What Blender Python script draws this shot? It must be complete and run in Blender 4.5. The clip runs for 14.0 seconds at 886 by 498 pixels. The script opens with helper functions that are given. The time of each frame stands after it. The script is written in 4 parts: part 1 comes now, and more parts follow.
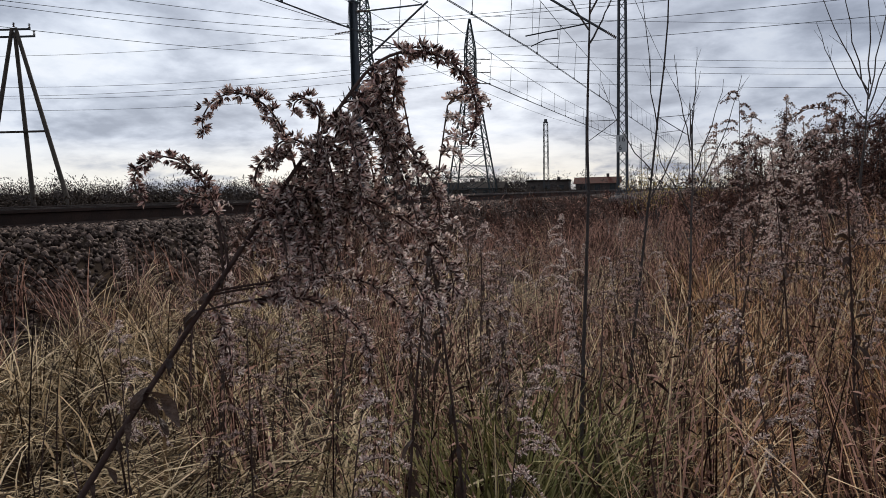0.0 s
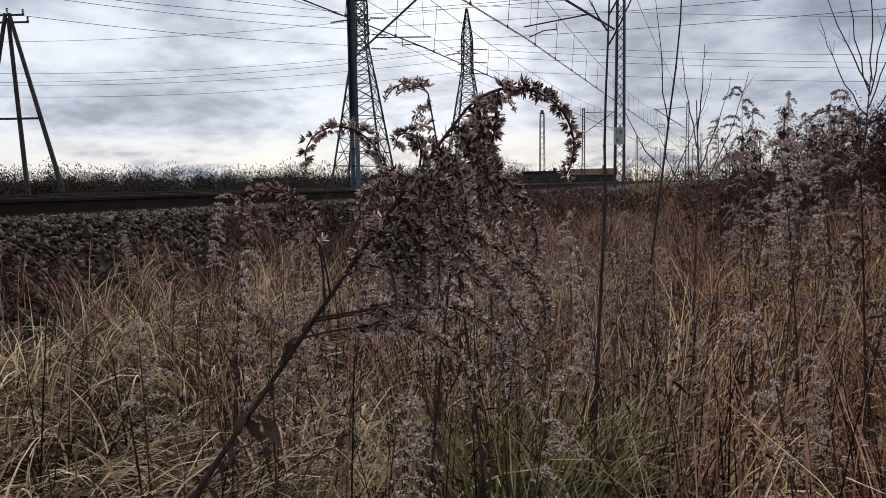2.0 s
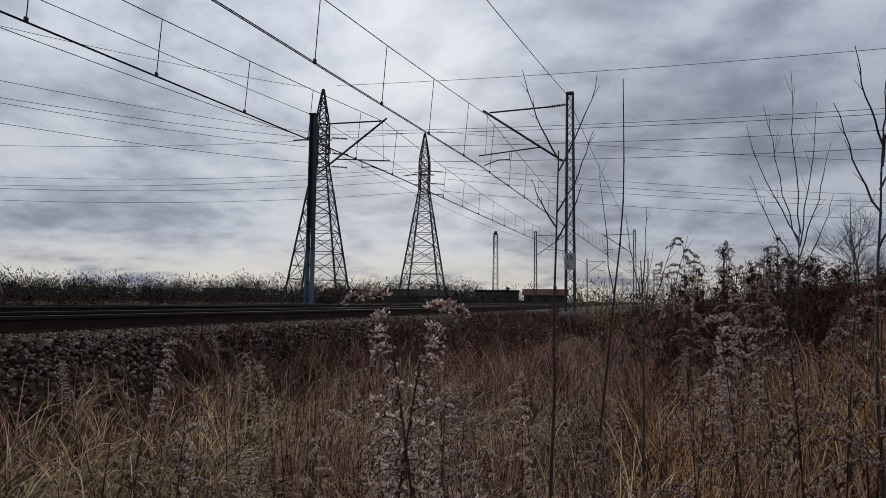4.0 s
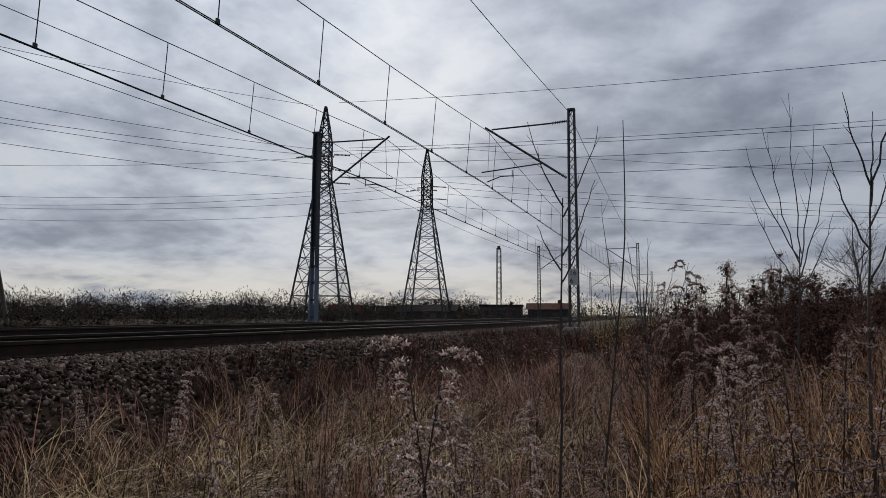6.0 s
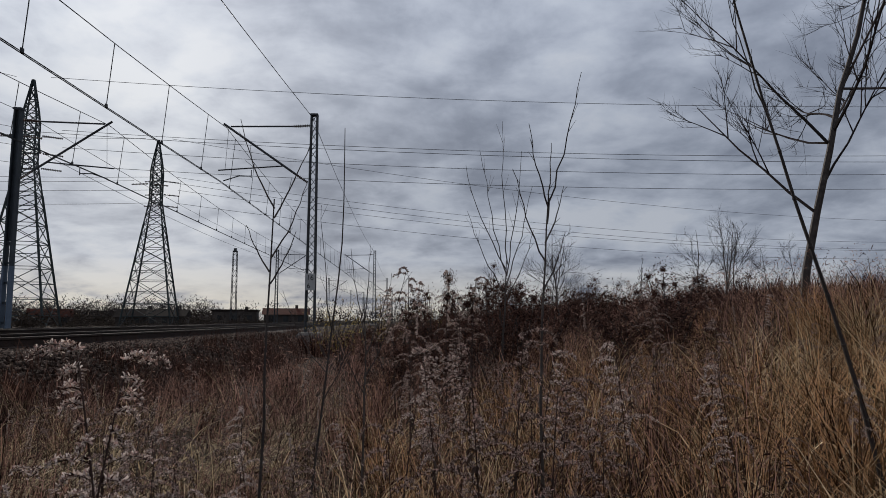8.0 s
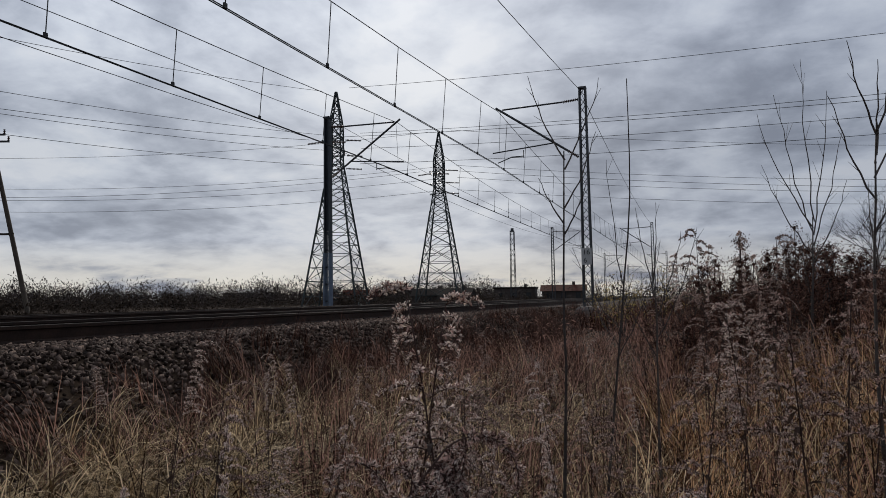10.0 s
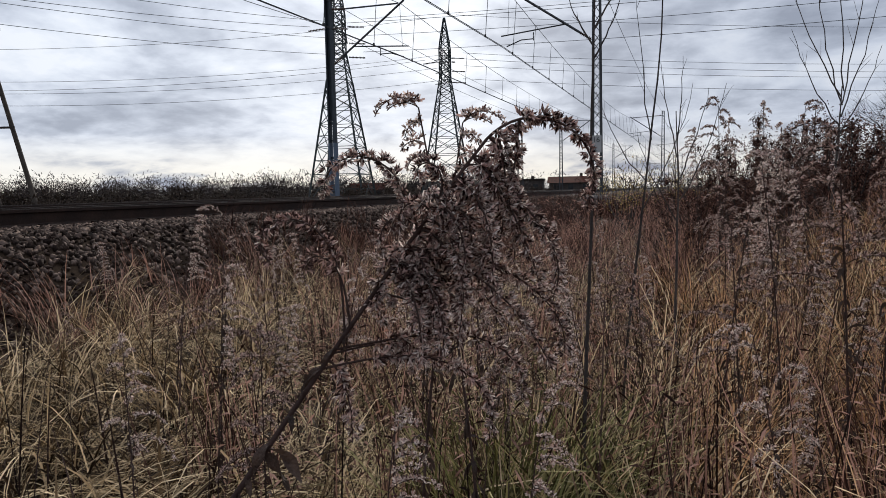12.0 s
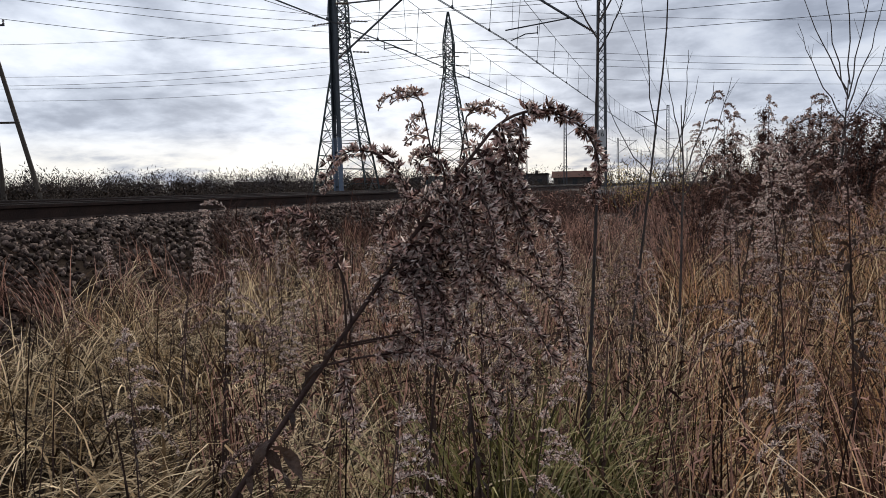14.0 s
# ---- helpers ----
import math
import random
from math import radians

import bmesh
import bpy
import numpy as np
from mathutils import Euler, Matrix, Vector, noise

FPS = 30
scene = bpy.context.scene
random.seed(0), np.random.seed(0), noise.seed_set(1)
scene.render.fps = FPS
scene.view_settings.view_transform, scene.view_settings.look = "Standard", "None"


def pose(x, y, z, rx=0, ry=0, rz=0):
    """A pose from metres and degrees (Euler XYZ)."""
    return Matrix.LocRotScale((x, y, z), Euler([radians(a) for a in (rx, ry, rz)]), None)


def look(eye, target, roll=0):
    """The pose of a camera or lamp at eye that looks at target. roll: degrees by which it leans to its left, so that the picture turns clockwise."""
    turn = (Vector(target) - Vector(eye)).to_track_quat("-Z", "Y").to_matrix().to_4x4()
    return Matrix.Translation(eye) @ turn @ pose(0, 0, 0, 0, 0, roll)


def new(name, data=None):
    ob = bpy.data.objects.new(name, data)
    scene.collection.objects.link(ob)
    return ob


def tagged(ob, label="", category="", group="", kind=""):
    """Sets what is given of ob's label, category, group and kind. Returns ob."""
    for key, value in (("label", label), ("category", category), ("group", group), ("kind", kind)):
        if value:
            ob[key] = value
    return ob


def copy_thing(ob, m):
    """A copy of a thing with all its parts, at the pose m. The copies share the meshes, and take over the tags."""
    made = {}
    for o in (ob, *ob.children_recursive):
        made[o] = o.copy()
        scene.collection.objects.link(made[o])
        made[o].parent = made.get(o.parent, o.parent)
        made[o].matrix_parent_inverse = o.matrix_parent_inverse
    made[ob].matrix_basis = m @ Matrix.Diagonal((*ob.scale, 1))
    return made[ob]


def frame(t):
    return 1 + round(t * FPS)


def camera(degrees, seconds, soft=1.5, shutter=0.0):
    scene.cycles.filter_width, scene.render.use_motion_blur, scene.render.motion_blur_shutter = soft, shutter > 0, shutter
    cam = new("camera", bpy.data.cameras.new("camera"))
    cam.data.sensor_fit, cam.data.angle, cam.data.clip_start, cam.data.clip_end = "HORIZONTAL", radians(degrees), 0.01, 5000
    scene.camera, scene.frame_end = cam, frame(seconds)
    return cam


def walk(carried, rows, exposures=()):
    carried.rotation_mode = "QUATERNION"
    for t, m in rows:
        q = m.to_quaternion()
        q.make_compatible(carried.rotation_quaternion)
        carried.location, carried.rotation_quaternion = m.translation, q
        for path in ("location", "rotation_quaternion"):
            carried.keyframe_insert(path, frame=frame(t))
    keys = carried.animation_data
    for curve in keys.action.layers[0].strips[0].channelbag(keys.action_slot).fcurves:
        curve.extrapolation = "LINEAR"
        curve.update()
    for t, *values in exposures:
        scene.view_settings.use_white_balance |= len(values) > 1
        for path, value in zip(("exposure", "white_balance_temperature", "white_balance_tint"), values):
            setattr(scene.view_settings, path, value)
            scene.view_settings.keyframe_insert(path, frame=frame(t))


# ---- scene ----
# camera path: seconds, place, degrees turned left of the track, degrees up, degrees leaning right
cam = camera(66.8, 14.0, soft=0.85)
PATH = [
    (0, 0.5942, 0.0386, 0.2041, 22.47, -4.74, 1.41), (0.5, 0.5653, 0.036, 0.2187, 22.66, -5.08, 1.04),
    (1, 0.5522, 0.0235, 0.2225, 22.53, -5.64, 1.04), (1.5, 0.557, 0.0357, 0.2201, 22.21, -5.67, 1.05),
    (2, 0.5544, 0.0139, 0.2241, 22.07, -5.56, 0.97), (2.5, 0.5607, 0.0059, 0.2366, 21.46, -4.19, 0.35),
    (3, 0.5615, 0.0396, 0.287, 19.72, -0.98, 0.65), (3.5, 0.563, -0.006, 0.343, 18.21, 1.91, -1.5),
    (3.7, 0.563, -0.01, 0.353, 18.14, 3.11, -1.13), (4.7, 0.57, -0.07, 0.405, 18.1, 5.0, -0.5),
    (5.8, 0.576, -0.115, 0.429, 18.38, 5.41, -0.17), (6, 0.574, -0.114, 0.427, 18.38, 5.55, -0.19),
    (6.5, 0.576, -0.105, 0.426, 17.01, 5.74, -0.2), (7, 0.605, -0.104, 0.425, 10.18, 6.25, -0.43),
    (7.2, 0.623, -0.107, 0.427, 6.2, 5.92, -0.75), (7.7, 0.64, -0.11, 0.425, -1.5, 6.0, -0.5),
    (8.2, 0.645, -0.115, 0.415, -4.0, 6.1, 0.0), (8.8, 0.63, -0.12, 0.405, 3.5, 6.4, 0.6),
    (9.3, 0.604, -0.131, 0.395, 13.21, 6.47, 0.78), (9.5, 0.588, -0.129, 0.387, 15.96, 5.86, 0.46),
    (10, 0.6, -0.116, 0.357, 19.54, 4.19, 0.84), (10.5, 0.522, -0.032, 0.333, 20.6, 0.67, 0.45),
    (11, 0.5293, 0.0427, 0.2684, 20.78, -3.05, 0.27), (11.5, 0.5268, 0.025, 0.2456, 20.47, -5.05, 1.06),
    (12, 0.5359, 0.0089, 0.2341, 20.27, -4.9, 1.23), (12.5, 0.5632, -0.0214, 0.2173, 21.13, -5.12, 0.92),
    (13, 0.5469, -0.0099, 0.2307, 20.99, -4.85, 0.88), (13.5, 0.5386, 0.0071, 0.2365, 20.63, -5.08, 1.02),
    (14, 0.535, 0.013, 0.234, 20.62, -5.34, 1.27),
]


def aim(x, y, z, yaw, pitch, roll):
    a, b = radians(yaw), radians(pitch)
    d = Vector((-math.sin(a) * math.cos(b), math.cos(a) * math.cos(b), math.sin(b)))
    return look((x, y, z), Vector((x, y, z)) + d * 5, -roll)


walk(cam, [(r[0], aim(*r[1:])) for r in PATH],
     exposures=[(0, 0.25, 6250, 10), (2.4, 0.2, 6250, 10), (2.8, 0.0, 6250, 10), (3.1, -0.22, 6150, 10), (3.6, -0.38, 6200, 10), (5.8, -0.38, 6250, 10),
                (9.6, -0.38, 6250, 10), (10.6, -0.14, 6250, 10), (11.2, 0.1, 6250, 10), (11.6, 0.25, 6250, 10), (13.1, 0.27, 6250, 10), (13.5, 0.36, 6280, 10), (14, 0.38, 6280, 10)])

# ---------------------------------------------------------------- light
SUN_AZ, SUN_EL = radians(-20.0), radians(24.0)      # turned right of the track's direction
sun = new("sun", bpy.data.lights.new("sun", "SUN"))
sun.data.energy, sun.data.angle, sun.data.color = 3.7, radians(10), (1.0, 0.89, 0.77)
sd = Vector((math.sin(SUN_AZ) * math.cos(SUN_EL), math.cos(SUN_AZ) * math.cos(SUN_EL), math.sin(SUN_EL)))
sun.matrix_world = look(sd * 50, (0, 0, 0))


class Nodes:
    """Short hand for building node trees."""

    def __init__(self, tree):
        self.tree = tree
        tree.nodes.clear()

    def add(self, kind, **ins):
        n = self.tree.nodes.new(kind)
        for k, v in ins.items():
            self.put(n, k.replace("_", " "), v)
        return n

    def put(self, n, key, v):
        s = n.inputs[int(key)] if key.isdigit() else n.inputs[key]
        if isinstance(v, bpy.types.NodeSocket):
            self.tree.links.new(v, s)
        else:
            s.default_value = v

    def ramp(self, fac, stops):
        n = self.tree.nodes.new("ShaderNodeValToRGB")
        e = n.color_ramp.elements
        while len(e) < len(stops):
            e.new(0.5)
        for el, (p, c) in zip(e, stops):
            el.position, el.color = p, (*c, 1)
        self.tree.links.new(fac, n.inputs[0])
        return n.outputs[0]

    def math(self, op, a, b=0.0, clamp=False):
        n = self.tree.nodes.new("ShaderNodeMath")
        n.operation, n.use_clamp = op, clamp
        for i, v in enumerate((a, b)):
            self.put(n, str(i), v)
        return n.outputs[0]

    def mix(self, fac, a, b, blend="MIX"):
        n = self.tree.nodes.new("ShaderNodeMix")
        n.data_type, n.blend_type = "RGBA", blend
        for k, v in ((0, fac), (6, a), (7, b)):
            if isinstance(v, bpy.types.NodeSocket):
                self.tree.links.new(v, n.inputs[k])
            else:
                n.inputs[k].default_value = v if k == 0 else (*v, 1)
        return n.outputs[2]

    def noise(self, vec, scale, detail=4.0, rough=0.55, dist=0.0):
        n = self.add("ShaderNodeTexNoise", Scale=scale, Detail=detail, Roughness=rough, Distortion=dist)
        if vec is not None:
            self.put(n, "Vector", vec)
        return n.outputs[0]


world = bpy.data.worlds.new("overcast_sky")
scene.world = world
world.use_nodes = True
w = Nodes(world.node_tree)
sky = w.add("ShaderNodeTexSky")
sky.sky_type, sky.sun_disc = "NISHITA", False
sky.sun_elevation, sky.sun_rotation = SUN_EL, SUN_AZ
sky.dust_density, sky.air_density = 2.0, 1.2
tc = w.add("ShaderNodeTexCoord")
sep = w.add("ShaderNodeSeparateXYZ", Vector=tc.outputs["Generated"])
up = w.math("ADD", w.math("MAXIMUM", sep.outputs[2], 0.0), 0.24)
comb = w.add("ShaderNodeCombineXYZ", X=w.math("DIVIDE", sep.outputs[0], up), Y=w.math("DIVIDE", sep.outputs[1], up), Z=8.15)
big = w.noise(comb.outputs[0], 1.7, 9.0, 0.56, 0.3)
fine = w.noise(comb.outputs[0], 6.0, 5.0, 0.55, 0.2)
wide = w.noise(tc.outputs["Generated"], 2.6, 2.0, 0.5)
cover = w.math("ADD", w.math("ADD", w.math("MULTIPLY", big, 0.60), w.math("MULTIPLY", fine, 0.26)), w.math("MULTIPLY", wide, 0.14))
shade = w.ramp(cover, [(0.39, (0.35, 0.38, 0.45)), (0.45, (0.47, 0.505, 0.58)), (0.50, (0.60, 0.635, 0.71)), (0.54, (0.70, 0.735, 0.80)), (0.59, (0.80, 0.82, 0.86))])
# the cloud sheet breaks up towards the horizon; overcast sky is brightest overhead
low = w.ramp(sep.outputs[2], [(0.0, (0.95, 0.95, 0.95)), (0.03, (0.6, 0.6, 0.6)), (0.085, (0.0, 0.0, 0.0))])
gold = w.mix(low, shade, (1.05, 0.96, 0.78))
gold = w.mix(w.math("MULTIPLY", w.math("SUBTRACT", 0.50, cover, True), 9.0, True), gold, shade)
high = w.ramp(sep.outputs[2], [(0.0, (0.92, 0.92, 0.92)), (0.22, (0.90, 0.90, 0.90)), (0.42, (1.14, 1.14, 1.14)), (0.75, (1.28, 1.28, 1.28)), (1.0, (1.45, 1.45, 1.45))])
gold = w.mix(1.0, gold, high, "MULTIPLY")
glowdir = w.add("ShaderNodeVectorMath", **{"0": tc.outputs["Generated"], "1": tuple(Vector((-0.58, 0.72, 0.38)).normalized())})
glowdir.operation = "DOT_PRODUCT"
glow = w.math("POWER", w.math("MAXIMUM", glowdir.outputs["Value"], 0.0), 6.0)
lit = w.mix(1.0, gold, w.mix(glow, (0.81, 0.83, 0.87), (1.22, 1.22, 1.21)), "MULTIPLY")
sunward = w.add("ShaderNodeVectorMath", **{"0": tc.outputs["Generated"], "1": tuple(Vector((-0.295, 0.93, 0.217)).normalized())})
sunward.operation = "DOT_PRODUCT"
halo = w.math("POWER", w.math("MAXIMUM", sunward.outputs["Value"], 0.0), 90.0)
lit = w.mix(1.0, lit, w.mix(halo, (1.0, 1.0, 1.0), (1.22, 1.21, 1.18)), "MULTIPLY")
bg_cloud = w.add("ShaderNodeBackground", Color=lit, Strength=0.95)
bg_sky = w.add("ShaderNodeBackground", Color=sky.outputs[0], Strength=0.05)
both = w.add("ShaderNodeMixShader", Fac=0.05)
w.tree.links.new(bg_cloud.outputs[0], both.inputs[1])
w.tree.links.new(bg_sky.outputs[0], both.inputs[2])
w.tree.links.new(both.outputs[0], w.add("ShaderNodeOutputWorld").inputs[0])

# ---------------------------------------------------------------- materials


def material(name, tones, rough=0.8, scale=8.0, grain=60.0, bump=0.3, metal=0.0, by="object", spec=0.3, through_light=0.0):
    """Surface of three tones, mottled at two scales; by: 'object' or 'island' for a random shade per piece."""
    m = bpy.data.materials.new(name)
    m.use_nodes = True
    n = Nodes(m.node_tree)
    pos = n.add("ShaderNodeTexCoord").outputs["Object"]
    if by == "island":
        rnd = n.add("ShaderNodeNewGeometry").outputs["Random Per Island"]
    else:
        rnd = n.add("ShaderNodeObjectInfo").outputs["Random"]
    a = n.noise(pos, scale, 5.0, 0.6)
    b = n.noise(pos, grain, 3.0, 0.6)
    f = n.math("ADD", n.math("MULTIPLY", a, 0.55), n.math("MULTIPLY", b, 0.25))
    f = n.math("ADD", f, n.math("MULTIPLY", rnd, 0.7 if by == "island" else 0.2))
    # narrow island range: shaded gaps and highlights are partly put into the piece colours
    hi = 0.98 if by == "island" else 0.72
    lo = 0.48 if by == "island" else 0.32
    scale_f = 1 / 1.2
    f = n.math("MULTIPLY", f, scale_f)
    lo, hi = lo * scale_f, hi * scale_f
    col = n.ramp(f, [(lo, tones[0]), ((lo + hi) / 2, tones[1]), (hi, tones[2])])
    bs = n.add("ShaderNodeBsdfPrincipled", Base_Color=col, Metallic=metal)
    bs.inputs["Specular IOR Level"].default_value = 0.06 if by == "island" else spec
    n.put(bs, "Roughness", n.math("ADD", rough - 0.12, n.math("MULTIPLY", a, 0.24)))
    if bump:
        bp = n.add("ShaderNodeBump", Strength=bump, Distance=0.02, Height=b)
        n.put(bs, "Normal", bp.outputs[0])
    out = n.add("ShaderNodeOutputMaterial")
    if through_light:
        tr = n.add("ShaderNodeBsdfTranslucent", Color=col)
        mx = n.add("ShaderNodeMixShader", Fac=through_light)
        n.tree.links.new(bs.outputs[0], mx.inputs[1])
        n.tree.links.new(tr.outputs[0], mx.inputs[2])
        n.tree.links.new(mx.outputs[0], out.inputs[0])
    else:
        n.tree.links.new(bs.outputs[0], out.inputs[0])
    return m


SOIL = material("soil_and_litter", [(0.012, 0.008, 0.006), (0.03, 0.02, 0.014), (0.07, 0.047, 0.03)], 0.95, 1.3, 25, 0.8, spec=0.03)
BALLAST_BED = material("ballast_bed", [(0.016, 0.012, 0.010), (0.04, 0.032, 0.028), (0.085, 0.07, 0.061)], 0.9, 6, 40, 1.0, spec=0.03)
STONE = material("ballast_stone", [(0.0163, 0.0106, 0.00851), (0.0458, 0.0317, 0.0251), (0.133, 0.0959, 0.0771)], 0.85, 8, 70, 0.5, by="island")
RUST = material("rusty_steel", [(0.008, 0.0045, 0.0035), (0.02, 0.0105, 0.007), (0.045, 0.025, 0.017)], 0.75, 6, 60, 0.4, 0.3)
RAILTOP = material("worn_rail_head", [(0.012, 0.008, 0.006), (0.026, 0.019, 0.015), (0.05, 0.04, 0.034)], 0.8, 3, 30, 0.1, 0.5)
CONCRETE = material("weathered_concrete", [(0.06, 0.052, 0.045), (0.12, 0.106, 0.094), (0.22, 0.2, 0.18)], 0.9, 4, 40, 0.5)
GALV = material("weathered_galvanised_steel", [(0.025, 0.027, 0.03), (0.055, 0.058, 0.062), (0.105, 0.108, 0.112)], 0.65, 3, 30, 0.15, 0.4)
BLUEPAINT = material("faded_blue_grey_paint", [(0.015, 0.019, 0.024), (0.03, 0.037, 0.045), (0.06, 0.07, 0.08)], 0.7, 3, 25, 0.2)
BLUEBASE = material("light_blue_grey", [(0.06, 0.0806, 0.112), (0.102, 0.136, 0.185), (0.168, 0.205, 0.251)], 0.7, 3, 25, 0.2)
DARKSTEEL = material("dark_painted_steel", [(0.02, 0.021, 0.022), (0.045, 0.047, 0.05), (0.08, 0.082, 0.085)], 0.7, 3, 30, 0.2, 0.3)
GREENSTEEL = material("green_grey_pylon_paint", [(0.012, 0.016, 0.017), (0.022, 0.03, 0.03), (0.04, 0.052, 0.052)], 0.7, 0.4, 5, 0.1, 0.2)
WIRE = material("oxidised_copper_wire", [(0.018, 0.019, 0.02), (0.035, 0.036, 0.036), (0.06, 0.06, 0.055)], 0.6, 2, 30, 0.0, 0.4)
CERAMIC = material("brown_glazed_ceramic", [(0.03, 0.017, 0.012), (0.05, 0.028, 0.02), (0.08, 0.045, 0.03)], 0.3, 4, 30, 0.0)
WOODPOLE = material("tarred_wood_pole", [(0.018, 0.014, 0.011), (0.04, 0.032, 0.025), (0.08, 0.065, 0.05)], 0.9, 2, 30, 0.4)
SIGNWHITE = material("white_enamel", [(0.25, 0.25, 0.24), (0.33, 0.33, 0.32), (0.39, 0.39, 0.38)], 0.45, 3, 30, 0.05)
SIGNBLACK = material("black_enamel", [(0.02, 0.02, 0.02), (0.03, 0.03, 0.03), (0.05, 0.05, 0.05)], 0.5, 3, 30, 0.0)
# grasses: near-black low tone paints shaded gaps, pale top tone paints lit blades
STRAW = material("dry_grass", [(0.0214, 0.0121, 0.00688), (0.165, 0.107, 0.0533), (0.797, 0.616, 0.378)], 0.75, 2, 30, 0.0, by="island", through_light=0.2)
MATTED = material("matted_dry_grass", [(0.0151, 0.00893, 0.00445), (0.126, 0.0825, 0.0408), (0.59, 0.445, 0.26)], 0.75, 2, 30, 0.0, by="island", through_light=0.2)
GREENGRASS = material("green_grass", [(0.05, 0.045, 0.016), (0.15, 0.145, 0.05), (0.36, 0.31, 0.14)], 0.7, 2, 30, 0.0, by="island", through_light=0.2)
RUSSET = material("russet_dry_grass", [(0.0235, 0.0103, 0.00569), (0.203, 0.108, 0.0504), (0.704, 0.432, 0.228)], 0.8, 2, 30, 0.0, by="island", through_light=0.2)
DEADSTEM = material("dead_brown_stem", [(0.014, 0.009, 0.008), (0.035, 0.022, 0.019), (0.08, 0.053, 0.045)], 0.8, 20, 200, 0.2, by="island")
WEED = material("withered_brown_weed", [(0.0145, 0.007, 0.00578), (0.0911, 0.0473, 0.0363), (0.435, 0.254, 0.19)], 0.85, 4, 60, 0.0, by="island", through_light=0.2)
BRACT = material("dry_brown_bract", [(0.0213, 0.0107, 0.00936), (0.121, 0.0684, 0.0587), (0.583, 0.395, 0.337)], 0.75, 30, 300, 0.0, by="island", through_light=0.15)
WEEDFLUFF = material("brownish_seed_fluff", [(0.06, 0.04, 0.033), (0.2, 0.145, 0.122), (0.55, 0.43, 0.37)], 0.85, 30, 300, 0.0, by="island", through_light=0.2)
PAPPUS = material("grey_seed_fluff", [(0.256, 0.202, 0.174), (0.513, 0.421, 0.367), (0.856, 0.736, 0.66)], 0.85, 30, 300, 0.0, by="island", through_light=0.3)
BUSHLEAF = material("dark_withered_leaf", [(0.0092, 0.00415, 0.00329), (0.035, 0.0166, 0.0124), (0.11, 0.0558, 0.0403)], 0.85, 4, 60, 0.0, by="island", through_light=0.15)
DEADLEAF = material("withered_leaf", [(0.02, 0.012, 0.009), (0.045, 0.027, 0.019), (0.09, 0.058, 0.042)], 0.75, 60, 300, 0.4, through_light=0.1)
BARK = material("dark_twig_bark", [(0.018, 0.014, 0.013), (0.045, 0.036, 0.032), (0.1, 0.085, 0.075)], 0.8, 15, 150, 0.3)
FARWOOD = material("bare_winter_wood", [(0.020, 0.016, 0.015), (0.038, 0.030, 0.028), (0.065, 0.052, 0.047)], 0.95, 0.3, 3, 0.0, by="island")
FARBUSH = material("dull_hedge_leaf", [(0.016, 0.012, 0.009), (0.03, 0.022, 0.016), (0.055, 0.04, 0.03)], 0.95, 0.3, 3, 0.0, by="island")
YELLOWLEAF = material("yellowed_leaf", [(0.09, 0.06, 0.02), (0.22, 0.155, 0.045), (0.4, 0.3, 0.1)], 0.75, 3, 30, 0.0, by="island", through_light=0.35)
PLASTER = material("house_plaster", [(0.03, 0.024, 0.021), (0.05, 0.041, 0.036), (0.08, 0.067, 0.06)], 0.9, 0.5, 6, 0.1)
ROOFRED = material("red_roof_tile", [(0.033, 0.011, 0.008), (0.055, 0.019, 0.013), (0.0825, 0.03, 0.021)], 0.9, 0.6, 8, 0.2, spec=0.05)
ROOFGREY = material("grey_roof_sheet", [(0.010, 0.008, 0.007), (0.018, 0.014, 0.012), (0.03, 0.024, 0.02)], 0.9, 0.6, 8, 0.2, spec=0.05)
PANE = material("dark_window_glass", [(0.01, 0.012, 0.014), (0.02, 0.022, 0.025), (0.03, 0.033, 0.037)], 0.15, 1, 5, 0.0)

# ---------------------------------------------------------------- mesh tools


